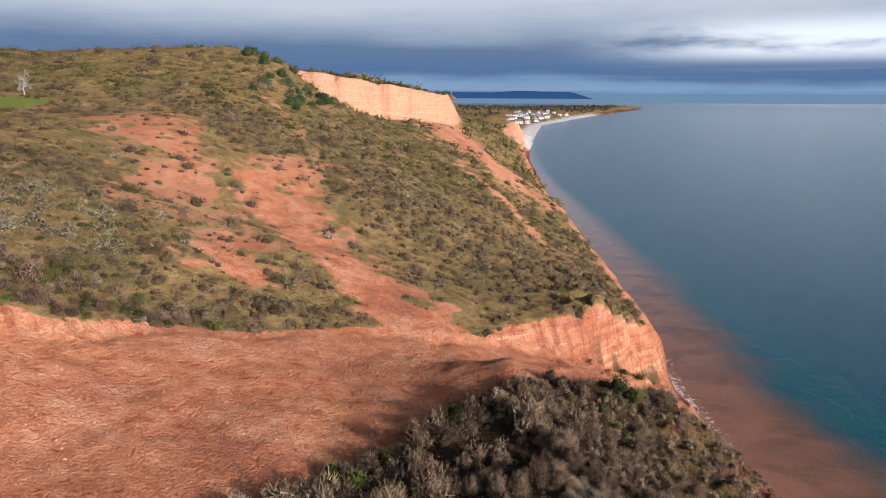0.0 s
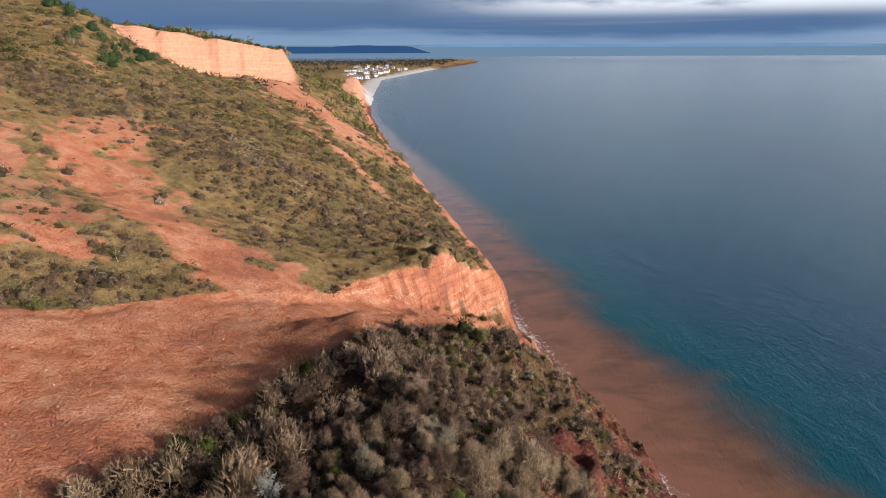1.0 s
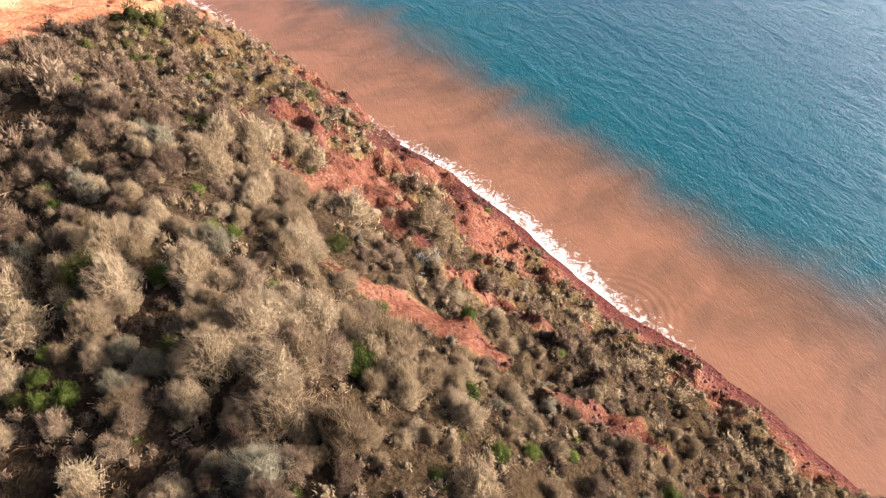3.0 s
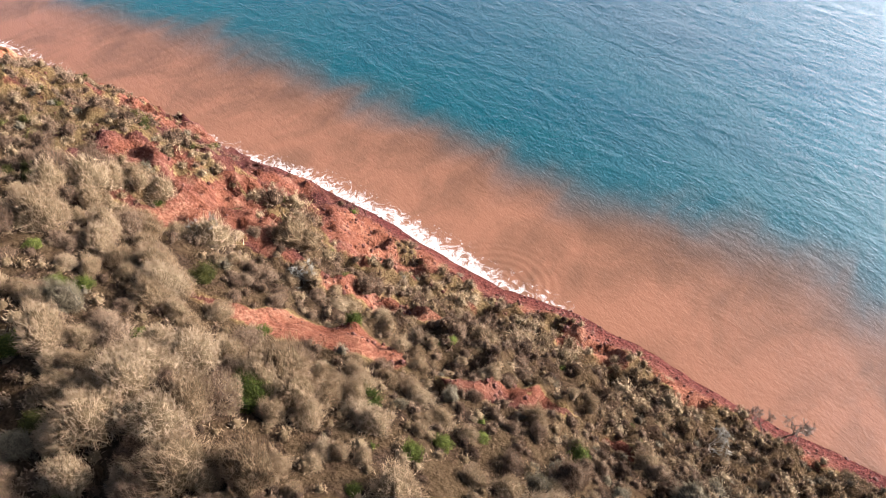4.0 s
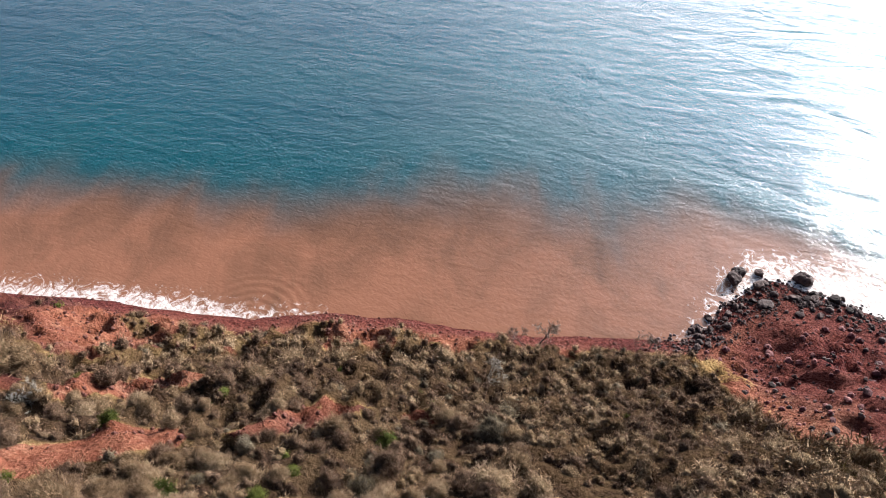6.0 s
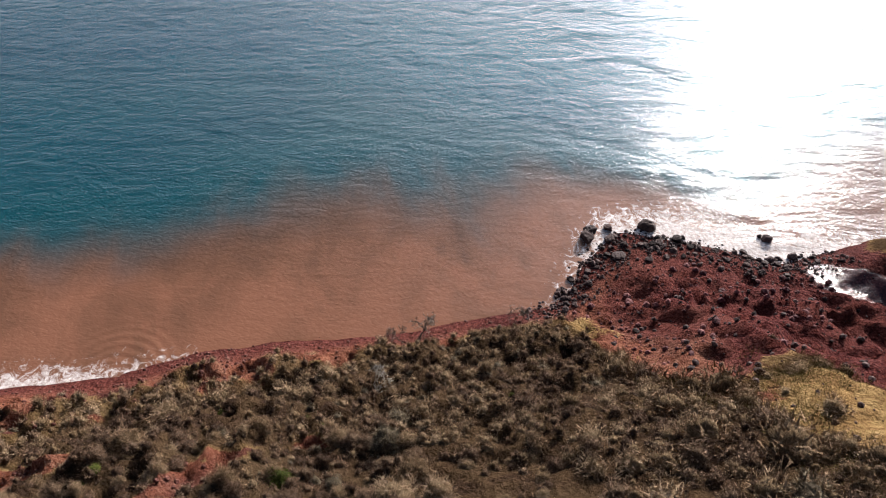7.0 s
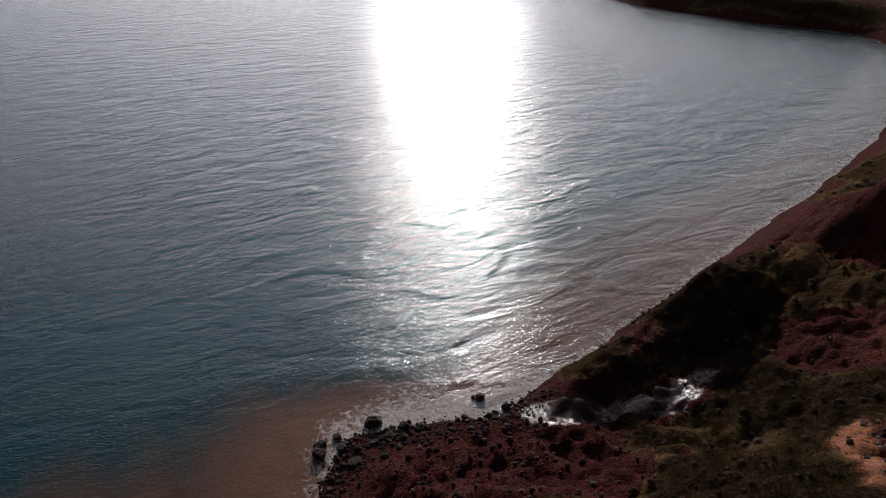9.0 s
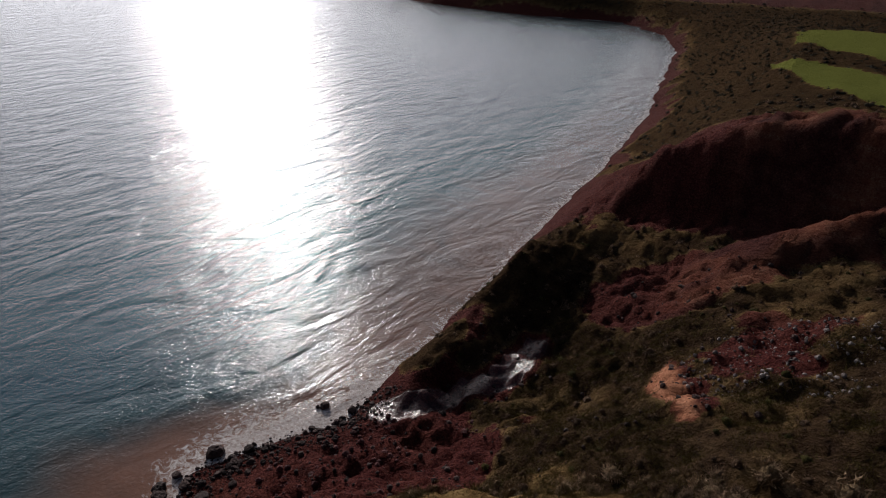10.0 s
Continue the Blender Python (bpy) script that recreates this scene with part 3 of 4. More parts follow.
SURF = [0.9, 1.0, 1.0, 0.8, 1.2, 1.3, 1.05, 0.65, 0.3, 0.15, 0.2, 0.8, 1.15, 1.0, 0.8, 0.3, 0.95, 0.6, 0.4, 0.3]
SURF_WIDTH = [7, 6, 5, 5, 12, 16, 10, 5, 3, 2, 2, 4.5, 6, 5.5, 4, 3, 6, 5, 4, 8]
attribute(sea.data, "foam", np.interp(SY, SURF_Y, SURF) * np.clip(1 - (OFF - 0.3) / np.interp(SY, SURF_Y, SURF_WIDTH), 0, 1) ** 0.7)
attribute(sea.data, "silt", np.interp(SY, [-420, -260, -160, -70, -50, 120, 400, 700, 1000], [0.2, 0.5, 0.8, 0.95, 1, 1, 0.9, 0.7, 0.3]))
# the swell runs higher to the south
attribute(sea.data, "swelling", step(-SY, 25, 75))
# how far the silt reaches out along the shore
SILT_Y = [-420, -200, -170, -130, -90, -64, -50, -41, -28, -6, 12, 30, 60, 80, 95, 115, 140, 166, 240, 305, 413, 557, 721, 1000]
SILT_REACH = [24, 30, 37, 40, 26, 15, 18, 21, 31, 40, 33, 29, 30, 33, 31, 37, 35, 30, 29, 31, 26, 17, 11, 8]
attribute(sea.data, "reach", OFF / np.interp(SY, SILT_Y, SILT_REACH))
sea.data.materials.append(sea_material())

# ---------------------------------------------------------------- scrub
BODY, SHELL = 0.70, 0.97


def blades(base, tip, width, rng, out=None):
    """Slender triangles from base to tip, broadside outwards where a way out is given."""
    n = len(base)
    along_ = tip - base
    side = np.cross(along_, rng.normal(size=(n, 3)) * (1.0 if out is None else 0.45) + (0 if out is None else out + np.array([0, 0, 0.3])))
    side /= np.linalg.norm(side, axis=1, keepdims=True) + 1e-9
    w = (width * rng.uniform(0.7, 1.3, n))[:, None] / 2
    verts = np.stack([base - side * w, base + side * w, tip], 1).reshape(-1, 3)
    return verts, np.arange(3 * n).reshape(-1, 3)


def dome(n, rng, squash=0.75):
    """Points on a rough dome of radius 1, low rim to top."""
    a, h = rng.uniform(0, 2 * np.pi, n), rng.uniform(-0.12, 1, n)
    r = np.sqrt(np.clip(1 - h * h, 0, 1))
    return np.stack([r * np.cos(a), r * np.sin(a), h * squash + 0.18], 1)


def core(rng, squash, radius, detail):
    """The dense, lumpy body of a bush."""
    rings, n = ((3, 8), (5, 12), (8, 20))[detail]
    verts = [(0, 0, radius * squash + 0.18)]
    lumps = dome(14, rng, 1.0) - np.array([0, 0, 0.18])
    lumps /= np.linalg.norm(lumps, axis=1, keepdims=True)
    swell_ = rng.uniform(0.6, 1.15, 14)
    for j in range(rings):
        h = 0.92 - 1.05 * j / (rings - 1)
        for k in range(n):
            a = 2 * math.pi * (k + 0.5 * (j % 2)) / n
            w = math.sqrt(1 - h * h)
            p = np.array([w * math.cos(a), w * math.sin(a), h])
            g = radius * (0.70 + 0.34 * float((np.clip(lumps @ p, 0, 1) ** 9 * swell_).max()) + 0.06 * rng.normal())
            verts.append((p[0] * g, p[1] * g, max(p[2] * squash * g + 0.18, 0.0)))
    faces = []
    for q in range(n):
        w = (q + 1) % n
        faces.append((0, 1 + q, 1 + w))
        for j in range(rings - 1):
            a, b = 1 + n * j + q, 1 + n * j + w
            faces += [(a, a + n, b + n), (a, b + n, b)]
    return np.array(verts), np.array(faces), lumps, swell_


def crown_level(count):
    return 0 if count < 120 else 1 if count < 700 else 2


def over(n, rng, squash, lumps, swell_, radius):
    """Places spread over the lumpy body, and the way out at each."""
    p = dome(n, rng, 1.0) - np.array([0, 0, 0.18])
    p /= np.linalg.norm(p, axis=1, keepdims=True)
    g = radius * (0.60 + 0.46 * (np.clip(p @ lumps.T, 0, 1) ** 9 * swell_).max(1, keepdims=True))
    return p * g * np.array([1, 1, squash]) + np.array([0, 0, 0.18]), p


def twig_crown(seed, count, width, length, squash=0.75):
    """A leafless crown: short fine twigs that stand out all over a lumpy body."""
    rng = np.random.default_rng(seed)
    cv, cf, lumps, swell_ = core(rng, squash, BODY if count > 300 else 0.8 * BODY, crown_level(count))
    at, out = over(count, rng, squash, lumps, swell_, SHELL)
    at = at * (1.04 - 0.22 * rng.random((count, 1)) ** 1.5)
    way = out * 0.75 + 0.5 * rng.normal(size=at.shape) + np.array([0, 0, 0.25])
    way /= np.linalg.norm(way, axis=1, keepdims=True)
    reach = length * rng.uniform(0.5, 1.4, (count, 1)) * (1.0 if count > 300 else 1.12)
    base, tip = at - way * reach * 0.65, at + way * reach * 0.35
    tip[:, 2], base[:, 2] = np.maximum(tip[:, 2], 0.02), np.maximum(base[:, 2], 0.0)
    v, f = blades(base, tip, np.full(count, width), rng, out)
    return np.concatenate([v, cv]), np.concatenate([f, cf + len(v)]), count


def leaf_crown(seed, count, size, squash=0.8):
    """An evergreen crown: small leaf sprays all over a lumpy body."""
    rng = np.random.default_rng(seed)
    cv, cf, lumps, swell_ = core(rng, squash, BODY if count > 300 else 0.8 * BODY, crown_level(count))
    at, out = over(count, rng, squash, lumps, swell_, SHELL)
    at *= rng.uniform(0.78, 1.05, (count, 1))
    tip = at + size * (0.8 * rng.normal(size=at.shape) + 0.5 * out)
    v, f = blades(at, tip, np.full(count, size * 0.8), rng, out)
    return np.concatenate([v, cv]), np.concatenate([f, cf + len(v)]), count


def stems(seed, n=6):
    """Tapered stems that fan out from the root."""
    rng = np.random.default_rng(seed)
    verts, faces = [], []
    for k in range(n):
        end = dome(1, rng, 0.7)[0] * 0.75
        side = np.array([0.025, 0.0, 0.0])
        for j in range(4):
            c = end * (j / 3) + np.array([0, 0, 0.08 * math.sin(j)])
            for q in range(3):
                t = q * 2.094
                verts.append(c + (1 - 0.27 * j) * 0.028 * np.array([math.cos(t), math.sin(t), 0.0]))
        o = 12 * k
        for j in range(3):
            for q in range(3):
                a, b = o + 3 * j + q, o + 3 * j + (q + 1) % 3
                faces += [(a, b, b + 3), (a, b + 3, a + 3)]
    return np.array(verts), np.array(faces)


def plant_material(name, stops, rough=0.85):
    mat, n = material(name)
    p = n.add("ShaderNodeNewGeometry")
    tone = n.math("FRACT", n.math("ADD", n.attr("tint"), n.add("ShaderNodeObjectInfo").outputs["Random"]))
    twiggy = n.noise(p.outputs["Position"], 5.5, 6.0, 0.75, 0.8)
    patchy = n.noise(p.outputs["Position"], 0.16, 3.0)
    grain = n.math("ADD", n.math("MULTIPLY", p.outputs["Random Per Island"], 0.18), n.math("ADD", n.math("MULTIPLY", tone, 0.50), n.math("ADD", n.math("MULTIPLY_ADD", patchy, 0.5, -0.25), n.math("MULTIPLY_ADD", twiggy, 1.1, -0.45))))
    finish(n, n.ramp(grain, stops), rough, bump(n, twiggy, 1.0, 0.5), **{"Specular IOR Level": 0.04})
    return mat


TAN = plant_material("pale_twigs", [(0.1, (0.235, 0.150, 0.086)), (0.5, (0.425, 0.290, 0.178)), (0.9, (0.58, 0.43, 0.285))])
BROWN = plant_material("brown_twigs", [(0.1, (0.110, 0.066, 0.044)), (0.5, (0.260, 0.166, 0.110)), (0.9, (0.44, 0.305, 0.205))])
GREY = plant_material("grey_twigs", [(0.1, (0.165, 0.130, 0.083)), (0.5, (0.30, 0.243, 0.163)), (0.9, (0.45, 0.375, 0.265))])
OLIVE = plant_material("olive_gorse", [(0.1, (0.040, 0.042, 0.012)), (0.5, (0.118, 0.108, 0.030)), (0.9, (0.23, 0.20, 0.062))])
GREEN = plant_material("bramble_leaves", [(0.1, (0.050, 0.062, 0.012)), (0.5, (0.150, 0.170, 0.034)), (0.9, (0.30, 0.31, 0.085))])
DARK = plant_material("dark_evergreen", [(0.1, (0.018, 0.03, 0.012)), (0.5, (0.04, 0.06, 0.022)), (0.9, (0.08, 0.10, 0.04))])
BARK = plant_material("grey_bark", [(0.1, (0.13, 0.10, 0.08)), (0.9, (0.34, 0.29, 0.24))])

# inside each crown the outer colours are darkened as shade; holly keeps its own
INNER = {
    "thorn_bush": plant_material("pale_inner_shade", [(0.1, (0.104, 0.067, 0.036)), (0.5, (0.202, 0.138, 0.077)), (0.9, (0.304, 0.217, 0.131))]),
    "hazel_bush": plant_material("brown_inner_shade", [(0.1, (0.048, 0.030, 0.020)), (0.5, (0.118, 0.074, 0.047)), (0.9, (0.207, 0.141, 0.087))]),
    "elder_bush": plant_material("grey_inner_shade", [(0.1, (0.074, 0.056, 0.038)), (0.5, (0.135, 0.107, 0.071)), (0.9, (0.205, 0.169, 0.122))]),
    "gorse_bush": plant_material("olive_inner_shade", [(0.1, (0.023, 0.023, 0.008)), (0.5, (0.065, 0.058, 0.017)), (0.9, (0.122, 0.105, 0.035))]),
    "bramble_bush": plant_material("green_inner_shade", [(0.1, (0.025, 0.031, 0.007)), (0.5, (0.073, 0.086, 0.018)), (0.9, (0.146, 0.156, 0.044))]),
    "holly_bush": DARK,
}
# one brown for the inner body of every hillside bush
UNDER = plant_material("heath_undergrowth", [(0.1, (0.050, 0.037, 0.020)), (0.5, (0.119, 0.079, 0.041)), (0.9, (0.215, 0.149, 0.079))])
KINDS = [  # name, label, twig or leaf material, crown of a given count and twig width
    ("thorn_bush", "pale leafless thorn bush with fine twigs", TAN, lambda k, c, w: twig_crown(k, c, w, 0.30, 0.85)),
    ("hazel_bush", "brown leafless bush with dense twigs", BROWN, lambda k, c, w: twig_crown(k + 50, c, w, 0.28, 0.88)),
    ("elder_bush", "grey leafless bush with spreading twigs", GREY, lambda k, c, w: twig_crown(k + 90, c, w, 0.33, 0.9)),
    ("gorse_bush", "low olive gorse bush", OLIVE, lambda k, c, w: leaf_crown(k + 130, c, 1.0 * w + 0.035, 0.65)),
    ("bramble_bush", "green leafy bramble bush", GREEN, lambda k, c, w: leaf_crown(k + 170, c, 1.0 * w + 0.035, 0.65)),
    ("holly_bush", "dark evergreen bush", DARK, lambda k, c, w: leaf_crown(k + 210, c, 1.0 * w + 0.035, 0.95)),
]


def scatter(x0, x1, y0, y1, gap, seed):
    """Jittered places with the share of scrub as the chance to keep one."""
    rng = np.random.default_rng(seed)
    ax, ay = np.meshgrid(np.arange(x0, x1, gap), np.arange(y0, y1, gap))
    x = (ax + rng.uniform(-0.5, 0.5, ax.shape) * gap).ravel()
    y = (ay + rng.uniform(-0.5, 0.5, ay.shape) * gap).ravel()
    z, d, f = terrain(x, y)
    turf, scrub = cover(x, y, z, d, f)[:2]
    keep = (rng.random(len(x)) < scrub * np.where(f > 0.5, 1.0, step(rough_field(x, y, 6, 2, seed=73), -0.6, -0.35))) & (z > 0.8) & ~((x < -26) & (y < 12) & (y > -62))
    return x[keep], y[keep], z[keep]


def species(x, y, rng, weights):
    """Kinds in loose drifts."""
    drift = np.stack([rough_field(x, y, 11, 2, seed=60 + k) for k in range(6)], 1) + 0.55 * rng.normal(size=(len(x), 6))
    return np.argmax(drift * 0.6 + np.log(np.array(weights)), 1)


def thicket(name, label, mat, protos, x, y, z, size, rng, inner=None, tall=1.0):
    """Many bushes as one mesh."""
    vs, fs, ts, base = [], [], [], 0
    pick = rng.integers(0, len(protos), len(x))
    inside = []
    for k, (pv, pf, count) in enumerate(protos):
        m = pick == k
        if not m.any():
            continue
        inside.append(np.tile(np.arange(len(pf)) >= count, m.sum()))
        a, s = rng.uniform(0, 2 * np.pi, m.sum()), size[m]
        c, q = np.cos(a) * s, np.sin(a) * s
        v = np.empty((m.sum(), len(pv), 3))
        v[..., 0] = pv[:, 0] * c[:, None] - pv[:, 1] * q[:, None] + x[m][:, None]
        v[..., 1] = pv[:, 0] * q[:, None] + pv[:, 1] * c[:, None] + y[m][:, None]
        v[..., 2] = pv[:, 2] * (s * (tall[m] if np.ndim(tall) else tall) * rng.uniform(0.85, 1.4, m.sum()))[:, None] + z[m][:, None] - 0.1
        fs.append((pf[None] + (base + len(pv) * np.arange(m.sum()))[:, None, None]).reshape(-1, 3))
        vs.append(v.reshape(-1, 3))
        ts.append(np.repeat(rng.random(m.sum()), len(pv)))
        base += m.sum() * len(pv)
    if not vs:
        return
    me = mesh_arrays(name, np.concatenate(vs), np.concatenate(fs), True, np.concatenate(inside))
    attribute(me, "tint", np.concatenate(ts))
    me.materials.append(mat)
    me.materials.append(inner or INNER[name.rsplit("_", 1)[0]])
    tagged(new(name, me), label, "scrub", kind="stuff")


def part(name, me, mat, parent, label=""):
    if not me.materials:
        me.materials.append(mat)
    ob = new(name, me)
    ob.parent = parent
    if label:
        ob["label"] = label
    return ob


BROWN_WOOD = plant_material("far_trees", [(0.1, (0.025, 0.022, 0.018)), (0.5, (0.05, 0.045, 0.03)), (0.9, (0.09, 0.075, 0.05))])
STRAW = plant_material("dead_grass", [(0.1, (0.085, 0.056, 0.036)), (0.5, (0.19, 0.132, 0.088)), (0.9, (0.33, 0.245, 0.17))])
rng = np.random.default_rng(11)
# slipped ground under the drone
x, y, z = scatter(-80, 66, -60, 112, 2.1, 3)
spur_top = step(24 - x + 0.25 * (y - 30), -4, 6) * step(y, 14, 26)
m = rng.random(len(x)) < 1 - 0.3 * spur_top
x, y, z, spur_top = x[m], y[m], z[m], spur_top[m]
size = 0.85 + 0.9 * np.clip(rng.gamma(1.5, 0.5, len(x)), 0, 2.0) * (0.75 + 0.7 * rough_field(x, y, 16, 2, seed=71))
size *= np.interp(terrain(x, y)[1], [5, 14, 40], [0.6, 0.95, 1.05])
kind = species(x, y, rng, np.where((y > 66)[:, None], [[0.35, 1.1, 0.35, 0.75, 0.4, 0.25]], np.where((y < 2)[:, None], [[1.2, 1.0, 0.6, 0.16, 0.3, 0.06]], [[1.1, 0.9, 0.55, 0.40, 0.6, 0.14]])))
size = size * np.array([1.2, 1.0, 1.1, 0.85, 0.85, 0.95])[kind] * (0.72 + 0.28 * spur_top) * np.where(spur_top < 0.5, np.clip(rng.lognormal(0.0, 0.34, len(x)), 0.5, 1.5), 1.0)
order = np.argsort(np.hypot((x - 16) / 1.0, (y - 28) / 1.8))
near, rest = order[:300], order[300:]
closeups = []
for k, (name, label, mat, crown) in enumerate(KINDS):
    forms = []
    for form in range(3):
        v, f, count = crown(form, 1800, 0.017)
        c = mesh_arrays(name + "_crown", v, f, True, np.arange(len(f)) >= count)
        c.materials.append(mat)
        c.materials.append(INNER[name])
        v, f = stems(form + 5 * k)
        st = mesh_arrays(name + "_stems", v, f, True)
        forms.append((c, st))
    closeups.append(forms)
for i in near:
    name, label, mat, crown = KINDS[kind[i]]
    c, st = closeups[kind[i]][rng.integers(0, 3)]
    bush = tagged(new(name), label + " on the red slope", "bush", group="bushes on the slope")
    bush.matrix_world = pose(x[i], y[i], z[i] - 0.1, 0, 0, rng.uniform(0, 360)) @ Matrix.Diagonal((size[i] * rng.uniform(0.85, 1.3), size[i], size[i] * rng.uniform(1.05, 1.4) * (1.0 + 0.4 * min(max(size[i] - 0.9, 0.0), 1.0)), 1))
    part("crown", c, mat, bush)
    part("stem_cluster", st, BARK, bush)
for span, crowns in ((rest[:350], (720, 0.027)), (rest[350:], (180, 0.060))):
    for k, (name, label, mat, crown) in enumerate(KINDS):
        protos = [crown(form + 7, *crowns) for form in range(4)]
        m = span[kind[span] == k]
        thicket(name + "_thicket", label + "es in a dense thicket", mat, protos, x[m], y[m], z[m], size[m], rng, None, 0.95 + 0.4 * spur_top[m])


def undergrowth(name, label, mat, x, y, z, count, reach, rng):
    """Dead grass, bracken and fallen twigs: loose blades round each place."""
    n = len(x) * count
    base = np.stack([np.repeat(x, count), np.repeat(y, count), np.repeat(z, count)], 1)
    base[:, :2] += rng.uniform(-1, 1, (n, 2)) * 0.9
    base[:, 2] = terrain(base[:, 0], base[:, 1])[0] - 0.05
    tip = base + reach * rng.normal(size=(n, 3)) * np.array([0.8, 0.8, 0.3])
    tip[:, 2] = base[:, 2] + reach * rng.uniform(0.4, 1.3, n)
    v, f = blades(base, tip, np.full(n, 0.05), rng)
    me = mesh_arrays(name, v, f, False)
    attribute(me, "tint", np.repeat(rng.random(n), 3))
    me.materials.append(mat)
    tagged(new(name, me), label, "undergrowth", kind="stuff")


# low growth in the gaps
x, y, z = scatter(-30, 64, -42, 112, 1.55, 33)
size = rng.uniform(0.55, 1.05, len(x))
kind = species(x, y, rng, [0.9, 1.0, 0.5, 0.3, 0.4, 0.02])
for k, (name, label, mat, crown) in enumerate(KINDS):
    m = kind == k
    thicket(name + "_understorey", label + "es low between taller bushes", mat, [crown(form + 37, 64, 0.09) for form in range(3)], x[m], y[m], z[m], size[m], rng)
gx_, gy_, gz_ = scatter(24, 64, -42, 112, 1.35, 31)
undergrowth("dead_bracken", "tan dead grass and bracken under the bushes", STRAW, gx_, gy_, gz_, 6, 0.5, rng)

# tussocks on the southern slope
TUSSOCK = plant_material("yellow_tussock_grass", [(0.1, (0.060, 0.046, 0.013)), (0.5, (0.150, 0.115, 0.034)), (0.9, (0.27, 0.21, 0.080))])
tx, ty = rng.uniform(-8, 46, 5200), rng.uniform(-112, -32, 5200)
tz, td, tf = terrain(tx, ty)
m = (rng.random(5200) < cover(tx, ty, tz, td, tf)[0]) & (rough_field(tx, ty, 5, 2, seed=75) > -0.2)
undergrowth("grass_tussocks", "yellowish winter grass tussocks on the landslip", TUSSOCK, tx[m], ty[m], tz[m], 22, 0.7, rng)

# the southern ground
x, y, z = scatter(-60, 66, -200, -60, 2.1, 5)
size = np.clip(rng.gamma(2.0, 0.36, len(x)), 0.3, 1.9) * np.where((x > 48) & (y > -140), 0.9, 1.0)
kind = species(x, y, rng, [0.04, 1.0, 0.25, 0.6, 0.12, 0.08])
size = size * 0.8
for k, (name, label, mat, crown) in enumerate(KINDS):
    protos = [crown(form + 17, 48, 0.095) for form in range(3)]
    m = kind == k
    thicket(name + "_heath", label + "es on the landslip", mat, protos, x[m], y[m], z[m], size[m], rng, None, 0.75)

x, y, z = scatter(-40, 200, -500, -185, 3.0, 6)
size = rng.uniform(0.7, 1.7, len(x))
for k in (1, 3, 5):
    name, label, mat, crown = KINDS[k]
    m = rng.integers(0, 3, len(x)) == (1, 3, 5).index(k)
    thicket(name + "_headland", label + "es on the far cliffs", BROWN_WOOD, [crown(form + 19, 14, 0.16) for form in range(3)], x[m], y[m], z[m] - 0.2, size[m], rng, BROWN_WOOD, 0.7)

HEATHER = plant_material("brown_heath", [(0.1, (0.060, 0.041, 0.028)), (0.5, (0.162, 0.103, 0.067)), (0.9, (0.324, 0.216, 0.138))])
# the hill across the gully
for y0, y1, x0, gap, seed, crowns in ((60, 250, -150, 1.88, 7, (66, 0.082)), (250, 420, -260, 3.2, 8, (46, 0.11)), (420, 900, -160, 6.0, 9, (24, 0.2))):
    x, y, z = scatter(x0, 90, y0, y1, gap, seed)
    f = terrain(x, y)[2]
    m = (f > 0.5) & (x > -0.69 * y - 6)
    x, y, z = x[m], y[m], z[m]
    size = gap * 0.74 * np.clip(rng.gamma(3.5, 0.34, len(x)), 0.5, 2.2)
    lichened = np.hypot((x + 74) / 15, (y - 127) / 14) < 1 + 0.4 * rough_field(x, y, 9, 2, seed=95)
    kind = species(x, y, rng, np.where(lichened[:, None], [[0.1, 0.45, 1.3, 0.3, 1.1, 0.05]], [[0.12, 1.1, 0.42, 0.75, 0.42, 0.10] if gap < 2 else [0.06, 0.7, 0.2, 1.0, 0.4, 0.15]]))
    for k, (name, label, mat, crown) in enumerate(KINDS):
        protos = [crown(form + 27, *crowns) for form in range(3)]
        m = kind == k
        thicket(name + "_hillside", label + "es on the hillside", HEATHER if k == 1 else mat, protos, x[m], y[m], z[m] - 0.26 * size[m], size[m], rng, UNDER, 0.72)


# ---------------------------------------------------------------- rocks
def rock_form(seed, detail=2):
    """An angular, worn block of radius 1."""
    rng = np.random.default_rng(seed)
    bm = bmesh.new()
    bmesh.ops.create_icosphere(bm, subdivisions=detail, radius=1.0)
    planes = rng.normal(size=(9, 3))
    planes /= np.linalg.norm(planes, axis=1, keepdims=True)
    reach = rng.uniform(0.55, 0.85, 9)
    stretch = rng.uniform(0.75, 1.25, 3) * np.array([1, 1, 0.75])
    v = np.array([q.co for q in bm.verts])
    for normal, r in zip(planes, reach):
        over = np.maximum(v @ normal - r, 0)
        v -= over[:, None] * normal * 0.9
    v *= stretch * (1 + 0.05 * rng.normal(size=(len(v), 1)))
    f = np.array([[q.index for q in face.verts] for face in bm.faces])
    bm.free()
    return v, f


def rock_material(name, stops):
    mat, n = material(name)
    g = n.add("ShaderNodeNewGeometry")
    p = g.outputs["Position"]
    tone = n.math("ADD", n.math("MULTIPLY", n.noise(p, 1.7, 6.0, 0.6), 0.7), n.math("MULTIPLY", n.math("FRACT", n.math("ADD", n.attr("tint"), n.add("ShaderNodeObjectInfo").outputs["Random"])), 0.3))
    finish(n, n.ramp(tone, stops), 0.8, bump(n, n.noise(p, 5.0, 6.0, 0.65), 0.7, 0.15), **{"Specular IOR Level": 0.2})
    return mat


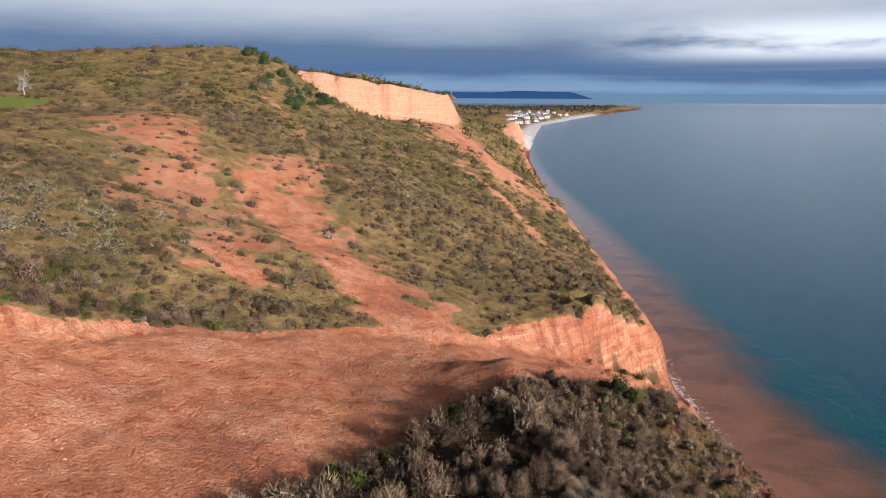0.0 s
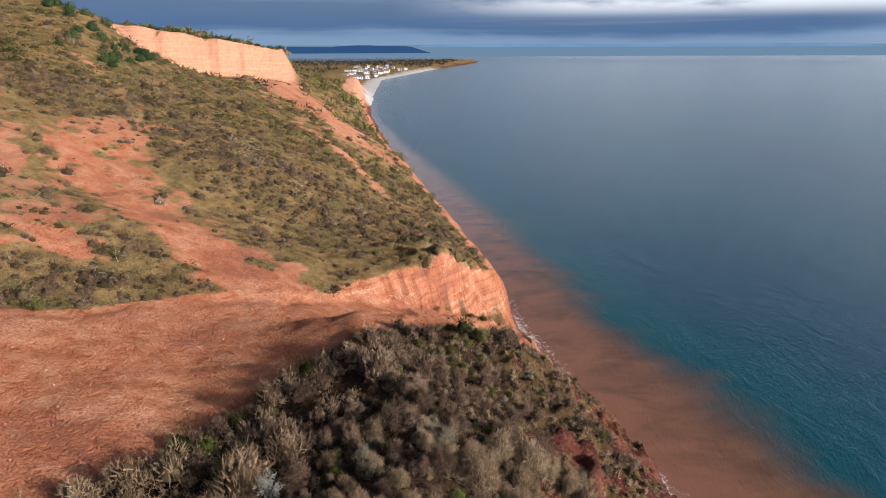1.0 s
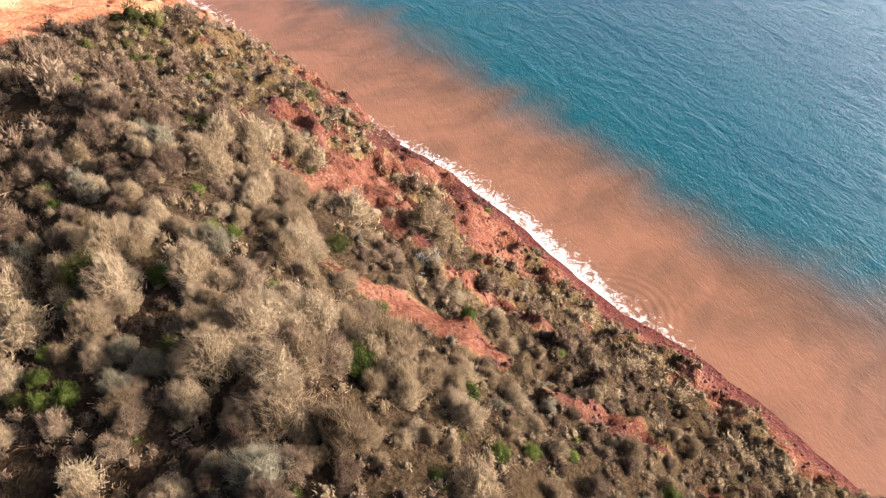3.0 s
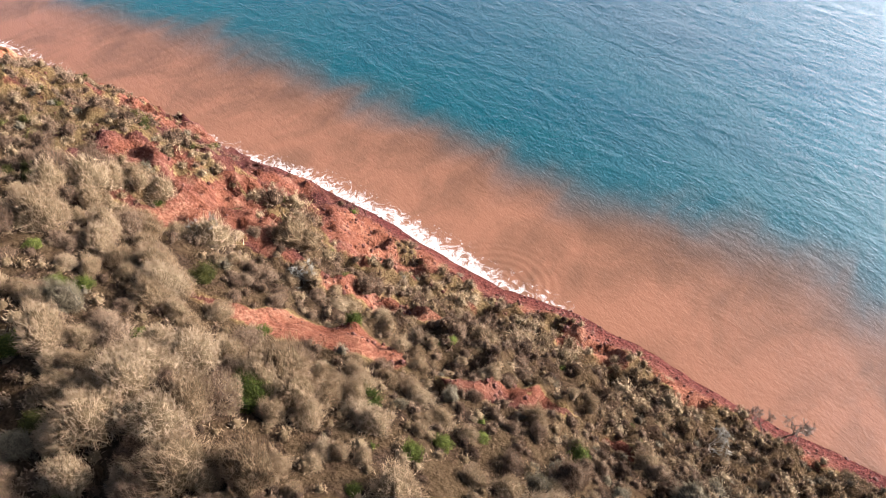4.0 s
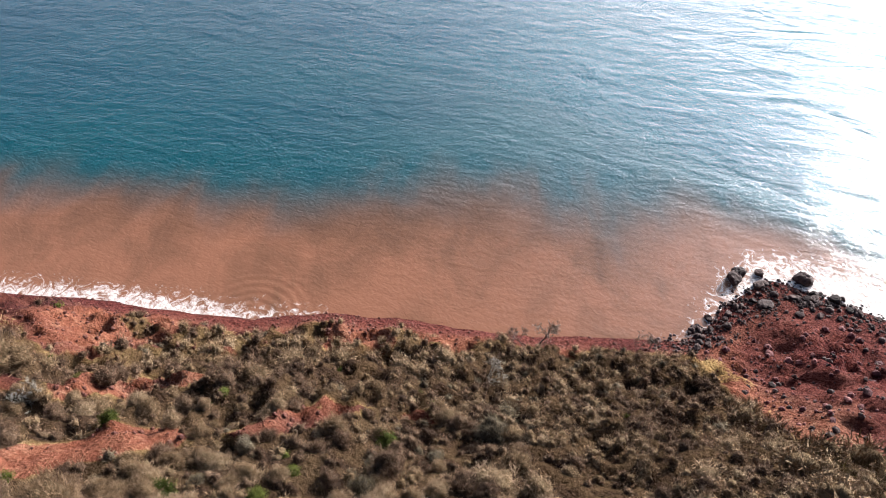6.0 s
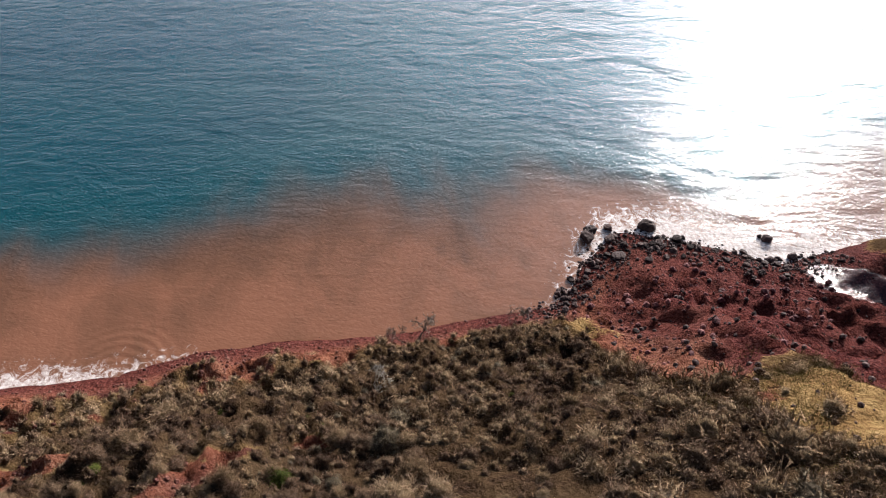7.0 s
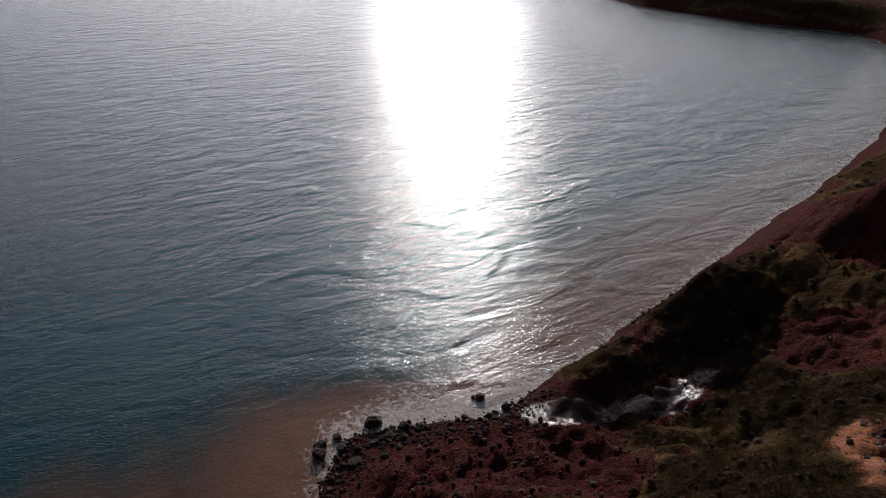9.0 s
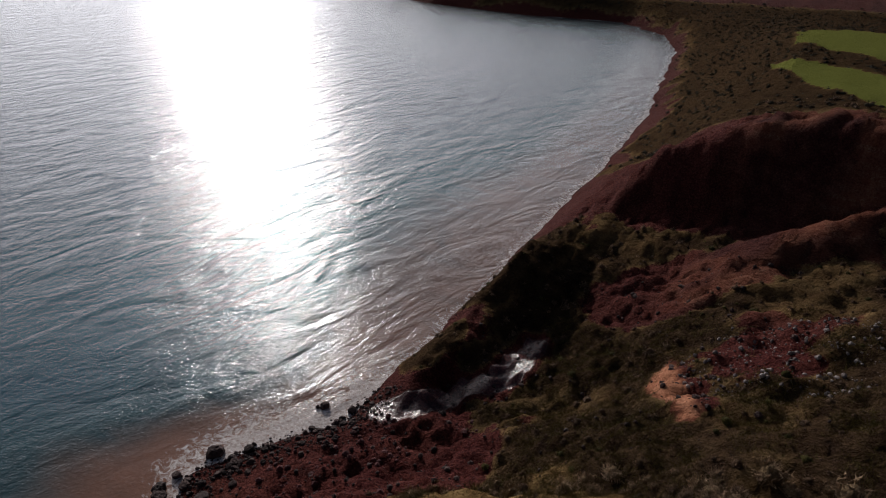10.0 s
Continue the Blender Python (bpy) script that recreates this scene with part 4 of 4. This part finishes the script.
WET_ROCK = rock_material("wet_dark_rock", [(0.3, (0.020, 0.012, 0.011)), (0.5, (0.046, 0.026, 0.024)), (0.7, (0.105, 0.066, 0.058))])
RED_ROCK = rock_material("red_marl_rock", [(0.3, (0.052, 0.016, 0.012)), (0.5, (0.108, 0.038, 0.027)), (0.72, (0.192, 0.092, 0.066))])
FORMS = [rock_form(k, 3) for k in range(5)]
BLOCKS = [rock_form(k + 20, 1) for k in range(6)]
boulder_meshes = [mesh_arrays("boulder", v, f, False) for v, f in FORMS]
for me in boulder_meshes:
    me.materials.append(WET_ROCK)


def boulder(x, y, z, size, label, group):
    ob = tagged(new("boulder", boulder_meshes[rng.integers(0, 5)]), label, "boulder", group=group)
    ob.matrix_world = pose(x, y, z, rng.uniform(-12, 12), rng.uniform(-12, 12), rng.uniform(0, 360)) @ Matrix.Diagonal((size, size, size, 1))


for x, y, size in ((76.4, -41.2, 1.35), (77.7, -42.3, 1.25), (77.8, -45.6, 0.8), (75.2, -44.9, 0.85), (76.6, -52.1, 1.35), (70.8, -44.7, 1.3), (72.6, -55.9, 0.95), (69.6, -70.7, 0.85), (64.8, -72.6, 0.9), (69.5, -40.5, 0.5), (73.0, -57.2, 0.5), (70.6, -70.0, 0.45)):
    boulder(x, y, 0.25 * size, size, "dark wet boulder standing in the surf", "boulders in the surf")
for k in range(90):
    y0 = rng.uniform(-76, -31)
    x0 = np.interp(y0, [-76, -70, -55, -46, -38, -31], [64.5, 64.5, 72.5, 75.2, 69.5, 64]) - abs(rng.normal()) * 2.4 + 0.8
    z0 = float(terrain(np.array([x0]), np.array([y0]))[0][0])
    boulder(x0, y0, max(z0, 0.0) + 0.1, rng.uniform(0.3, 0.75), "dark wet rock on the foreshore", "rocks on the foreshore")


def rubble(name, label, mat, x, y, z, size, rng):
    """Many loose blocks as one mesh."""
    n = len(x)
    pick, vs, fs, ts, base = rng.integers(0, len(BLOCKS), n), [], [], [], 0
    for k, (pv, pf) in enumerate(BLOCKS):
        m = pick == k
        c = m.sum()
        a, s = rng.uniform(0, 2 * np.pi, c), size[m]
        v = np.empty((c, len(pv), 3))
        v[..., 0] = (pv[:, 0] * np.cos(a)[:, None] - pv[:, 1] * np.sin(a)[:, None]) * s[:, None] + x[m][:, None]
        v[..., 1] = (pv[:, 0] * np.sin(a)[:, None] + pv[:, 1] * np.cos(a)[:, None]) * s[:, None] + y[m][:, None]
        v[..., 2] = pv[:, 2] * s[:, None] + (z[m] + 0.15 * s)[:, None]
        fs.append((pf[None] + (base + len(pv) * np.arange(c))[:, None, None]).reshape(-1, 3))
        vs.append(v.reshape(-1, 3))
        ts.append(np.repeat(rng.random(c), len(pv)))
        base += c * len(pv)
    me = mesh_arrays(name, np.concatenate(vs), np.concatenate(fs), False)
    attribute(me, "tint", np.concatenate(ts))
    me.materials.append(mat)
    tagged(new(name, me), label, "rubble", kind="stuff")


def strewn(count, x0, x1, y0, y1, rule, small, large, seed):
    r = np.random.default_rng(seed)
    x, y = r.uniform(x0, x1, count), r.uniform(y0, y1, count)
    z, d, f = terrain(x, y)
    turf = cover(x, y, z, d, f)[0]
    m = (r.random(count) < rule(x, y, d, f, turf)) & (z > -0.6)
    return x[m], y[m], z[m], small * (large / small) ** (r.random(m.sum()) ** 3.0)


x, y, z, size = strewn(26000, 20, 70, -30, 125, lambda x, y, d, f, t: (1 - t) * step(d, -1.0, 1.0) * step(d, 45, 25) * (0.25 + 0.75 * step(rough_field(x, y, 9, 2, seed=81), -0.1, 0.3)), 0.08, 0.42, 1)
rubble("fallen_marl", "fallen red marl blocks on the slope", RED_ROCK, x, y, z, size, rng)
x, y, z, size = strewn(15000, -75, 30, 60, 165, lambda x, y, d, f, t: (1 - t) * (f < 0.35) * (0.12 + 0.7 * step(rough_field(x, y, 12, 2, seed=83), 0.0, 0.4)), 0.05, 0.28, 2)
PALE_ROCK = rock_material("pale_marl_rock", [(0.3, (0.22, 0.070, 0.042)), (0.5, (0.36, 0.130, 0.075)), (0.72, (0.50, 0.245, 0.155))])
rubble("scree", "pale red scree strewn below the cliff", PALE_ROCK, x, y, z, size, rng)
x, y, z, size = strewn(12000, 50, 80, -80, -26, lambda x, y, d, f, t: step(d, -2.5, 0.0) * step(d + 4 * rough_field(x, y, 6, 2, seed=87), 8, 2), 0.1, 0.5, 3)
rubble("cobbles", "dark wet cobbles on the foreshore", WET_ROCK, x, y, z, size, rng)
x, y, z, size = strewn(5000, -30, 70, -130, -34, lambda x, y, d, f, t: 0.8 * (1 - 0.8 * t) * step(d, 6, 12), 0.12, 0.7, 4)
rubble("slip_debris", "dark red blocks strewn on the landslip", WET_ROCK, x, y, z, size, rng)
x, y, z, size = strewn(5000, 42, 74, -80, -32, lambda x, y, d, f, t: 0.3 * (1 - t) * step(d, 3, 7) * step(rough_field(x, y, 7, 2, seed=88), -0.1, 0.35), 0.12, 0.8, 6)
rubble("foreland_rocks", "dark red wet rocks scattered over the foreland", rock_material("wet_red_rock", [(0.3, (0.045, 0.013, 0.014)), (0.5, (0.10, 0.030, 0.032)), (0.72, (0.21, 0.085, 0.075))]), x, y, z, size, rng)
x, y, z, size = strewn(2600, -22, 20, -112, -76, lambda x, y, d, f, t: 0.75 * step(np.hypot((x - 3) / 15, (y + 94) / 15) + 0.3 * rough_field(x, y, 6, 2, seed=89), 1.0, 0.7), 0.10, 0.6, 8)
rubble("grey_scree", "grey stones strewn over the dark landslip hollow", rock_material("grey_stone", [(0.3, (0.11, 0.09, 0.085)), (0.5, (0.24, 0.20, 0.185)), (0.72, (0.40, 0.36, 0.34))]), x, y, z, size, rng)
x, y, z, size = strewn(2500, 55, 180, -470, -80, lambda x, y, d, f, t: step(d, -3, -0.5) * step(d, 3, 0.5) * step(rough_field(x, y, 14, 2, seed=85), 0.0, 0.3), 0.2, 1.1, 5)
rubble("tide_rocks", "dark rocks at the tide line of the bay", WET_ROCK, x, y, z, size, rng)

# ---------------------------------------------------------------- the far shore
def haze_glow_material(name, color):
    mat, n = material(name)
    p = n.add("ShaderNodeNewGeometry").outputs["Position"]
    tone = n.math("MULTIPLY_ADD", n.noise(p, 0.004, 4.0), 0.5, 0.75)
    # emission stands in for daylight and the blue haze of distance
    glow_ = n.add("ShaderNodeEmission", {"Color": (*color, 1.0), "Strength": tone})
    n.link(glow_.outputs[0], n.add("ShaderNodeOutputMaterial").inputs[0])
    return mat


def ridge(label, az0, az1, radius, foot, crest, color, seed):
    """A line of hills on the horizon, with the haze put in as a flat glow."""
    az = np.linspace(radians(az0), radians(az1), 90)
    t = np.linspace(0, 1, 90)
    top = foot + (crest - foot) * (0.75 + 0.25 * rough_field(t * 100, t * 0, 14, 3, seed=seed)) * step(t, -0.02, 0.05) * step(t, 1.02, 0.9)
    v = np.concatenate([np.stack([radius * np.sin(az), radius * np.cos(az), np.full(90, foot)], 1), np.stack([radius * np.sin(az), radius * np.cos(az), top], 1)])
    k = np.arange(89)
    me = mesh_arrays("backdrop", v, np.stack([k, k + 1, k + 91, k + 90], 1))
    me.materials.append(haze_glow_material("hill_haze_glow", color))
    tagged(new("backdrop", me), label, "hills", kind="structure")


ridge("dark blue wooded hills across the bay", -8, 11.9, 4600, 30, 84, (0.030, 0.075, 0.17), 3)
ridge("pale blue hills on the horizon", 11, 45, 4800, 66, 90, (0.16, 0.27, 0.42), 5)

# ---------------------------------------------------------------- bare trees
def limb_tree(seed, height, lean, levels=4):
    """A leafless tree: trunk and limbs as tapered tubes, twigs as blades."""
    r = np.random.default_rng(seed)
    tubes, twigs = [], []

    def grow(start, way, length, radius, level):
        points, at, w = [start], start, way
        for _ in range(4):
            w = w + 0.22 * r.normal(size=3)
            w = w / np.linalg.norm(w)
            at = at + w * length / 4
            points.append(at)
        tubes.append((points, radius, radius * 0.55))
        if level == levels:
            for _ in range(9):
                b = points[r.integers(1, 5)]
                twigs.append((b, b + length * 0.55 * (w + 0.7 * r.normal(size=3))))
            return
        for q in range(3 if level else 4):
            turn = w + 0.75 * r.normal(size=3) + np.array([0, 0, 0.25])
            grow(points[r.integers(2, 5)] if q else at, turn / np.linalg.norm(turn), length * r.uniform(0.55, 0.8), radius * 0.55, level + 1)

    grow(np.zeros(3), np.array(lean, float), height * 0.42, height * 0.03, 0)
    return tubes, twigs


def tube_mesh(name, tubes, sides=5):
    verts, faces = [], []
    for points, r0, r1 in tubes:
        o = len(verts)
        for k, p in enumerate(points):
            w = points[min(k + 1, len(points) - 1)] - points[max(k - 1, 0)]
            u = np.cross(w, (0.31, 0.2, 0.93))
            u = u / (np.linalg.norm(u) + 1e-9)
            v = np.cross(w, u) / (np.linalg.norm(w) + 1e-9)
            rad = r0 + (r1 - r0) * k / (len(points) - 1)
            for q in range(sides):
                a = 2 * math.pi * q / sides
                verts.append(p + rad * (math.cos(a) * u + math.sin(a) * v))
        for k in range(len(points) - 1):
            for q in range(sides):
                a, b = o + k * sides + q, o + k * sides + (q + 1) % sides
                faces.append((a, b, b + sides, a + sides))
    return mesh_arrays(name, verts, faces)


def bare_tree(x, y, height, lean, seed, mat, label):
    z = float(terrain(np.array([x]), np.array([y]))[0][0])
    tree = tagged(new("bare_tree"), label, "tree", group="bare trees")
    tree.matrix_world = pose(x, y, z - 0.15)
    tubes, twigs = limb_tree(seed, height, lean)
    part("trunk", tube_mesh("trunk", tubes[:1], 7), mat, tree)
    part("branchwork", tube_mesh("branchwork", tubes[1:], 4), mat, tree)
    base, tip = np.array([t[0] for t in twigs]), np.array([t[1] for t in twigs])
    v, f = blades(base, tip, np.full(len(base), 0.05), np.random.default_rng(seed))
    part("crown", mesh_arrays("twig_crown", v, f, False), mat, tree)


PALE_BARK = plant_material("bleached_bark", [(0.1, (0.36, 0.32, 0.27)), (0.9, (0.58, 0.54, 0.47))])
bare_tree(60.6, -9.6, 5.2, (0.25, -0.2, 1.0), 4, BARK, "dark leafless tree at the edge over the water")
bare_tree(59.6, -7.2, 3.4, (0.3, 0.35, 1.0), 9, BARK, "small dark leafless tree beside a taller one")
bare_tree(61.0, -25.4, 3.6, (0.45, 0.1, 1.0), 14, BARK, "dark leafless tree leaning over the shore")
bare_tree(30.0, 50.5, 4.2, (0.3, 0.5, 1.0), 19, PALE_BARK, "bleached dead tree with bent limbs")
bare_tree(33.5, 43.0, 3.6, (0.5, -0.4, 1.0), 24, PALE_BARK, "bleached dead tree with bent limbs")
bare_tree(-3.0, 57.0, 4.5, (0.1, 0.1, 1.0), 29, PALE_BARK, "pale lichened leafless tree")
bare_tree(47.0, -2.0, 3.5, (0.8, 0.2, 0.5), 34, PALE_BARK, "fallen bleached dead tree")
bare_tree(-140.0, 236.0, 8.0, (0.0, 0.1, 1.0), 39, PALE_BARK, "pale leafless tree by the pasture")

# ---------------------------------------------------------------- the town and woods across the beach
def gable_house(x, y, turn, wide, deep, tall, roof_mat):
    z = float(terrain(np.array([x]), np.array([y]))[0][0])
    house = tagged(new("house"), "white seaside house with a pitched roof behind the beach", "house", group="houses behind the beach")
    house.matrix_world = pose(x, y, z - 0.5, 0, 0, turn)
    w, d_, r = wide / 2, deep / 2, deep * 0.35
    wall = [(-w, -d_, 0), (w, -d_, 0), (w, d_, 0), (-w, d_, 0), (-w, -d_, tall), (w, -d_, tall), (w, d_, tall), (-w, d_, tall)]
    part("wall", mesh_arrays("wall", wall, [(0, 1, 5, 4), (1, 2, 6, 5), (2, 3, 7, 6), (3, 0, 4, 7), (4, 5, 6, 7)], False), WHITE_WALL, house)
    e = 0.5
    roof = [(-w - e, -d_ - e, tall - 0.2), (w + e, -d_ - e, tall - 0.2), (w + e, d_ + e, tall - 0.2), (-w - e, d_ + e, tall - 0.2), (-w - e, 0, tall + r), (w + e, 0, tall + r)]
    part("roof", mesh_arrays("roof", roof, [(0, 1, 5, 4), (2, 3, 4, 5), (0, 4, 3, 3), (1, 2, 5, 5)], False), roof_mat, house)
    for k in (-0.5, 0.0, 0.5):
        c = k * wide * 0.7
        pane = [(c - 0.9, -d_ - 0.05, 1.0), (c + 0.9, -d_ - 0.05, 1.0), (c + 0.9, -d_ - 0.05, tall - 1.0), (c - 0.9, -d_ - 0.05, tall - 1.0)]
        part("window", mesh_arrays("window", pane, [(0, 1, 2, 3)], False), DARK_PANE, house)


def plain_material(name, color, rough, spread=0.12):
    mat, n = material(name)
    p = n.add("ShaderNodeNewGeometry").outputs["Position"]
    lo, hi = tuple(c * (1 - spread) for c in color), tuple(min(1, c * (1 + spread)) for c in color)
    finish(n, n.ramp(n.noise(p, 0.8, 5.0), [(0.3, lo), (0.7, hi)]), rough)
    return mat


WHITE_WALL = plain_material("white_plaster", (0.74, 0.72, 0.68), 0.8)
SLATE = plain_material("grey_slate", (0.14, 0.14, 0.15), 0.6)
TILE = plain_material("brown_roof_tile", (0.24, 0.13, 0.09), 0.8)
DARK_PANE = plain_material("dark_window", (0.03, 0.035, 0.04), 0.15)
r = np.random.default_rng(77)
for k in range(44):
    y0 = r.uniform(1620, 2300)
    x0 = np.interp(y0, [1135, 1665, 2229, 2400], [143, 235, 457, 530]) - 45 - r.uniform(0, 1) ** 1.5 * np.interp(y0, [1620, 2300], [60, 190])
    gable_house(x0, y0, r.uniform(-25, 25), r.uniform(8, 17), r.uniform(7, 10), r.uniform(4, 7), SLATE if r.random() < 0.6 else TILE)

# woods and hedges on the far land
r = np.random.default_rng(78)
wx, wy = r.uniform(-600, 780, 3400), r.uniform(1150, 3080, 3400)
wz, wd, _ = terrain(wx, wy)
grove = rough_field(wx, wy, 220, 3, seed=91)
m = (wd > np.where(wy > 2400, 14, 30)) & (wz > 2) & ((grove > -0.25) | (wy > 2350)) & (wd > np.where(wy < 2300, np.where(wy < 1600, 70, 210), 20))
thicket("far_wood", "dark bare and evergreen woods on the far shore", BROWN_WOOD, [twig_crown(k + 300, 10, 0.2, 0.5, 1.0) for k in range(3)], wx[m], wy[m], wz[m], r.uniform(5, 10, m.sum()), r, BROWN_WOOD)
# dark pines along the hilltop
r = np.random.default_rng(79)
px = np.concatenate([r.uniform(-100, -76, 10), r.uniform(-80, -58, 16), r.uniform(-64, -56, 6)])
py = np.concatenate([r.uniform(352, 372, 10), r.uniform(285, 350, 16), r.uniform(345, 365, 6)])
pz = terrain(px, py)[0]
tree_meshes = [mesh_arrays("pine_crown", v, f, True) for v, f, _ in (leaf_crown(k + 330, 700, 0.075, 1.15) for k in range(3))]
trunk_mesh = tube_mesh("pine_trunk", [([np.zeros(3), np.array([0.02, 0, 0.25]), np.array([0, 0.03, 0.6])], 0.09, 0.05)], 6)
for a, b, c in zip(px, py, pz):
    tree = tagged(new("pine_tree"), "dark evergreen tree on the hill crest", "tree", group="evergreens on the hill")
    s_ = r.uniform(2.0, 3.6)
    tree.matrix_world = pose(a, b, c - 0.2, 0, 0, r.uniform(0, 360)) @ Matrix.Diagonal((s_, s_, s_ * r.uniform(1.0, 1.4), 1))
    part("crown", tree_meshes[r.integers(0, 3)], DARK, tree)
    part("trunk", trunk_mesh, BARK, tree)
# bushes along the top of the bluff
bx = r.uniform(-88, 4, 60)
by = np.interp(bx, BLUFF_X, BLUFF_Y) + 12 + r.uniform(0, 6, 60)
bz = terrain(bx, by)[0]
thicket("bluff_scrub", "dark scrub along the top of the bluff", DARK, [leaf_crown(k + 340, 200, 0.09, 0.8) for k in range(3)], bx, by, bz, r.uniform(1.5, 3.2, 60), r, DARK)
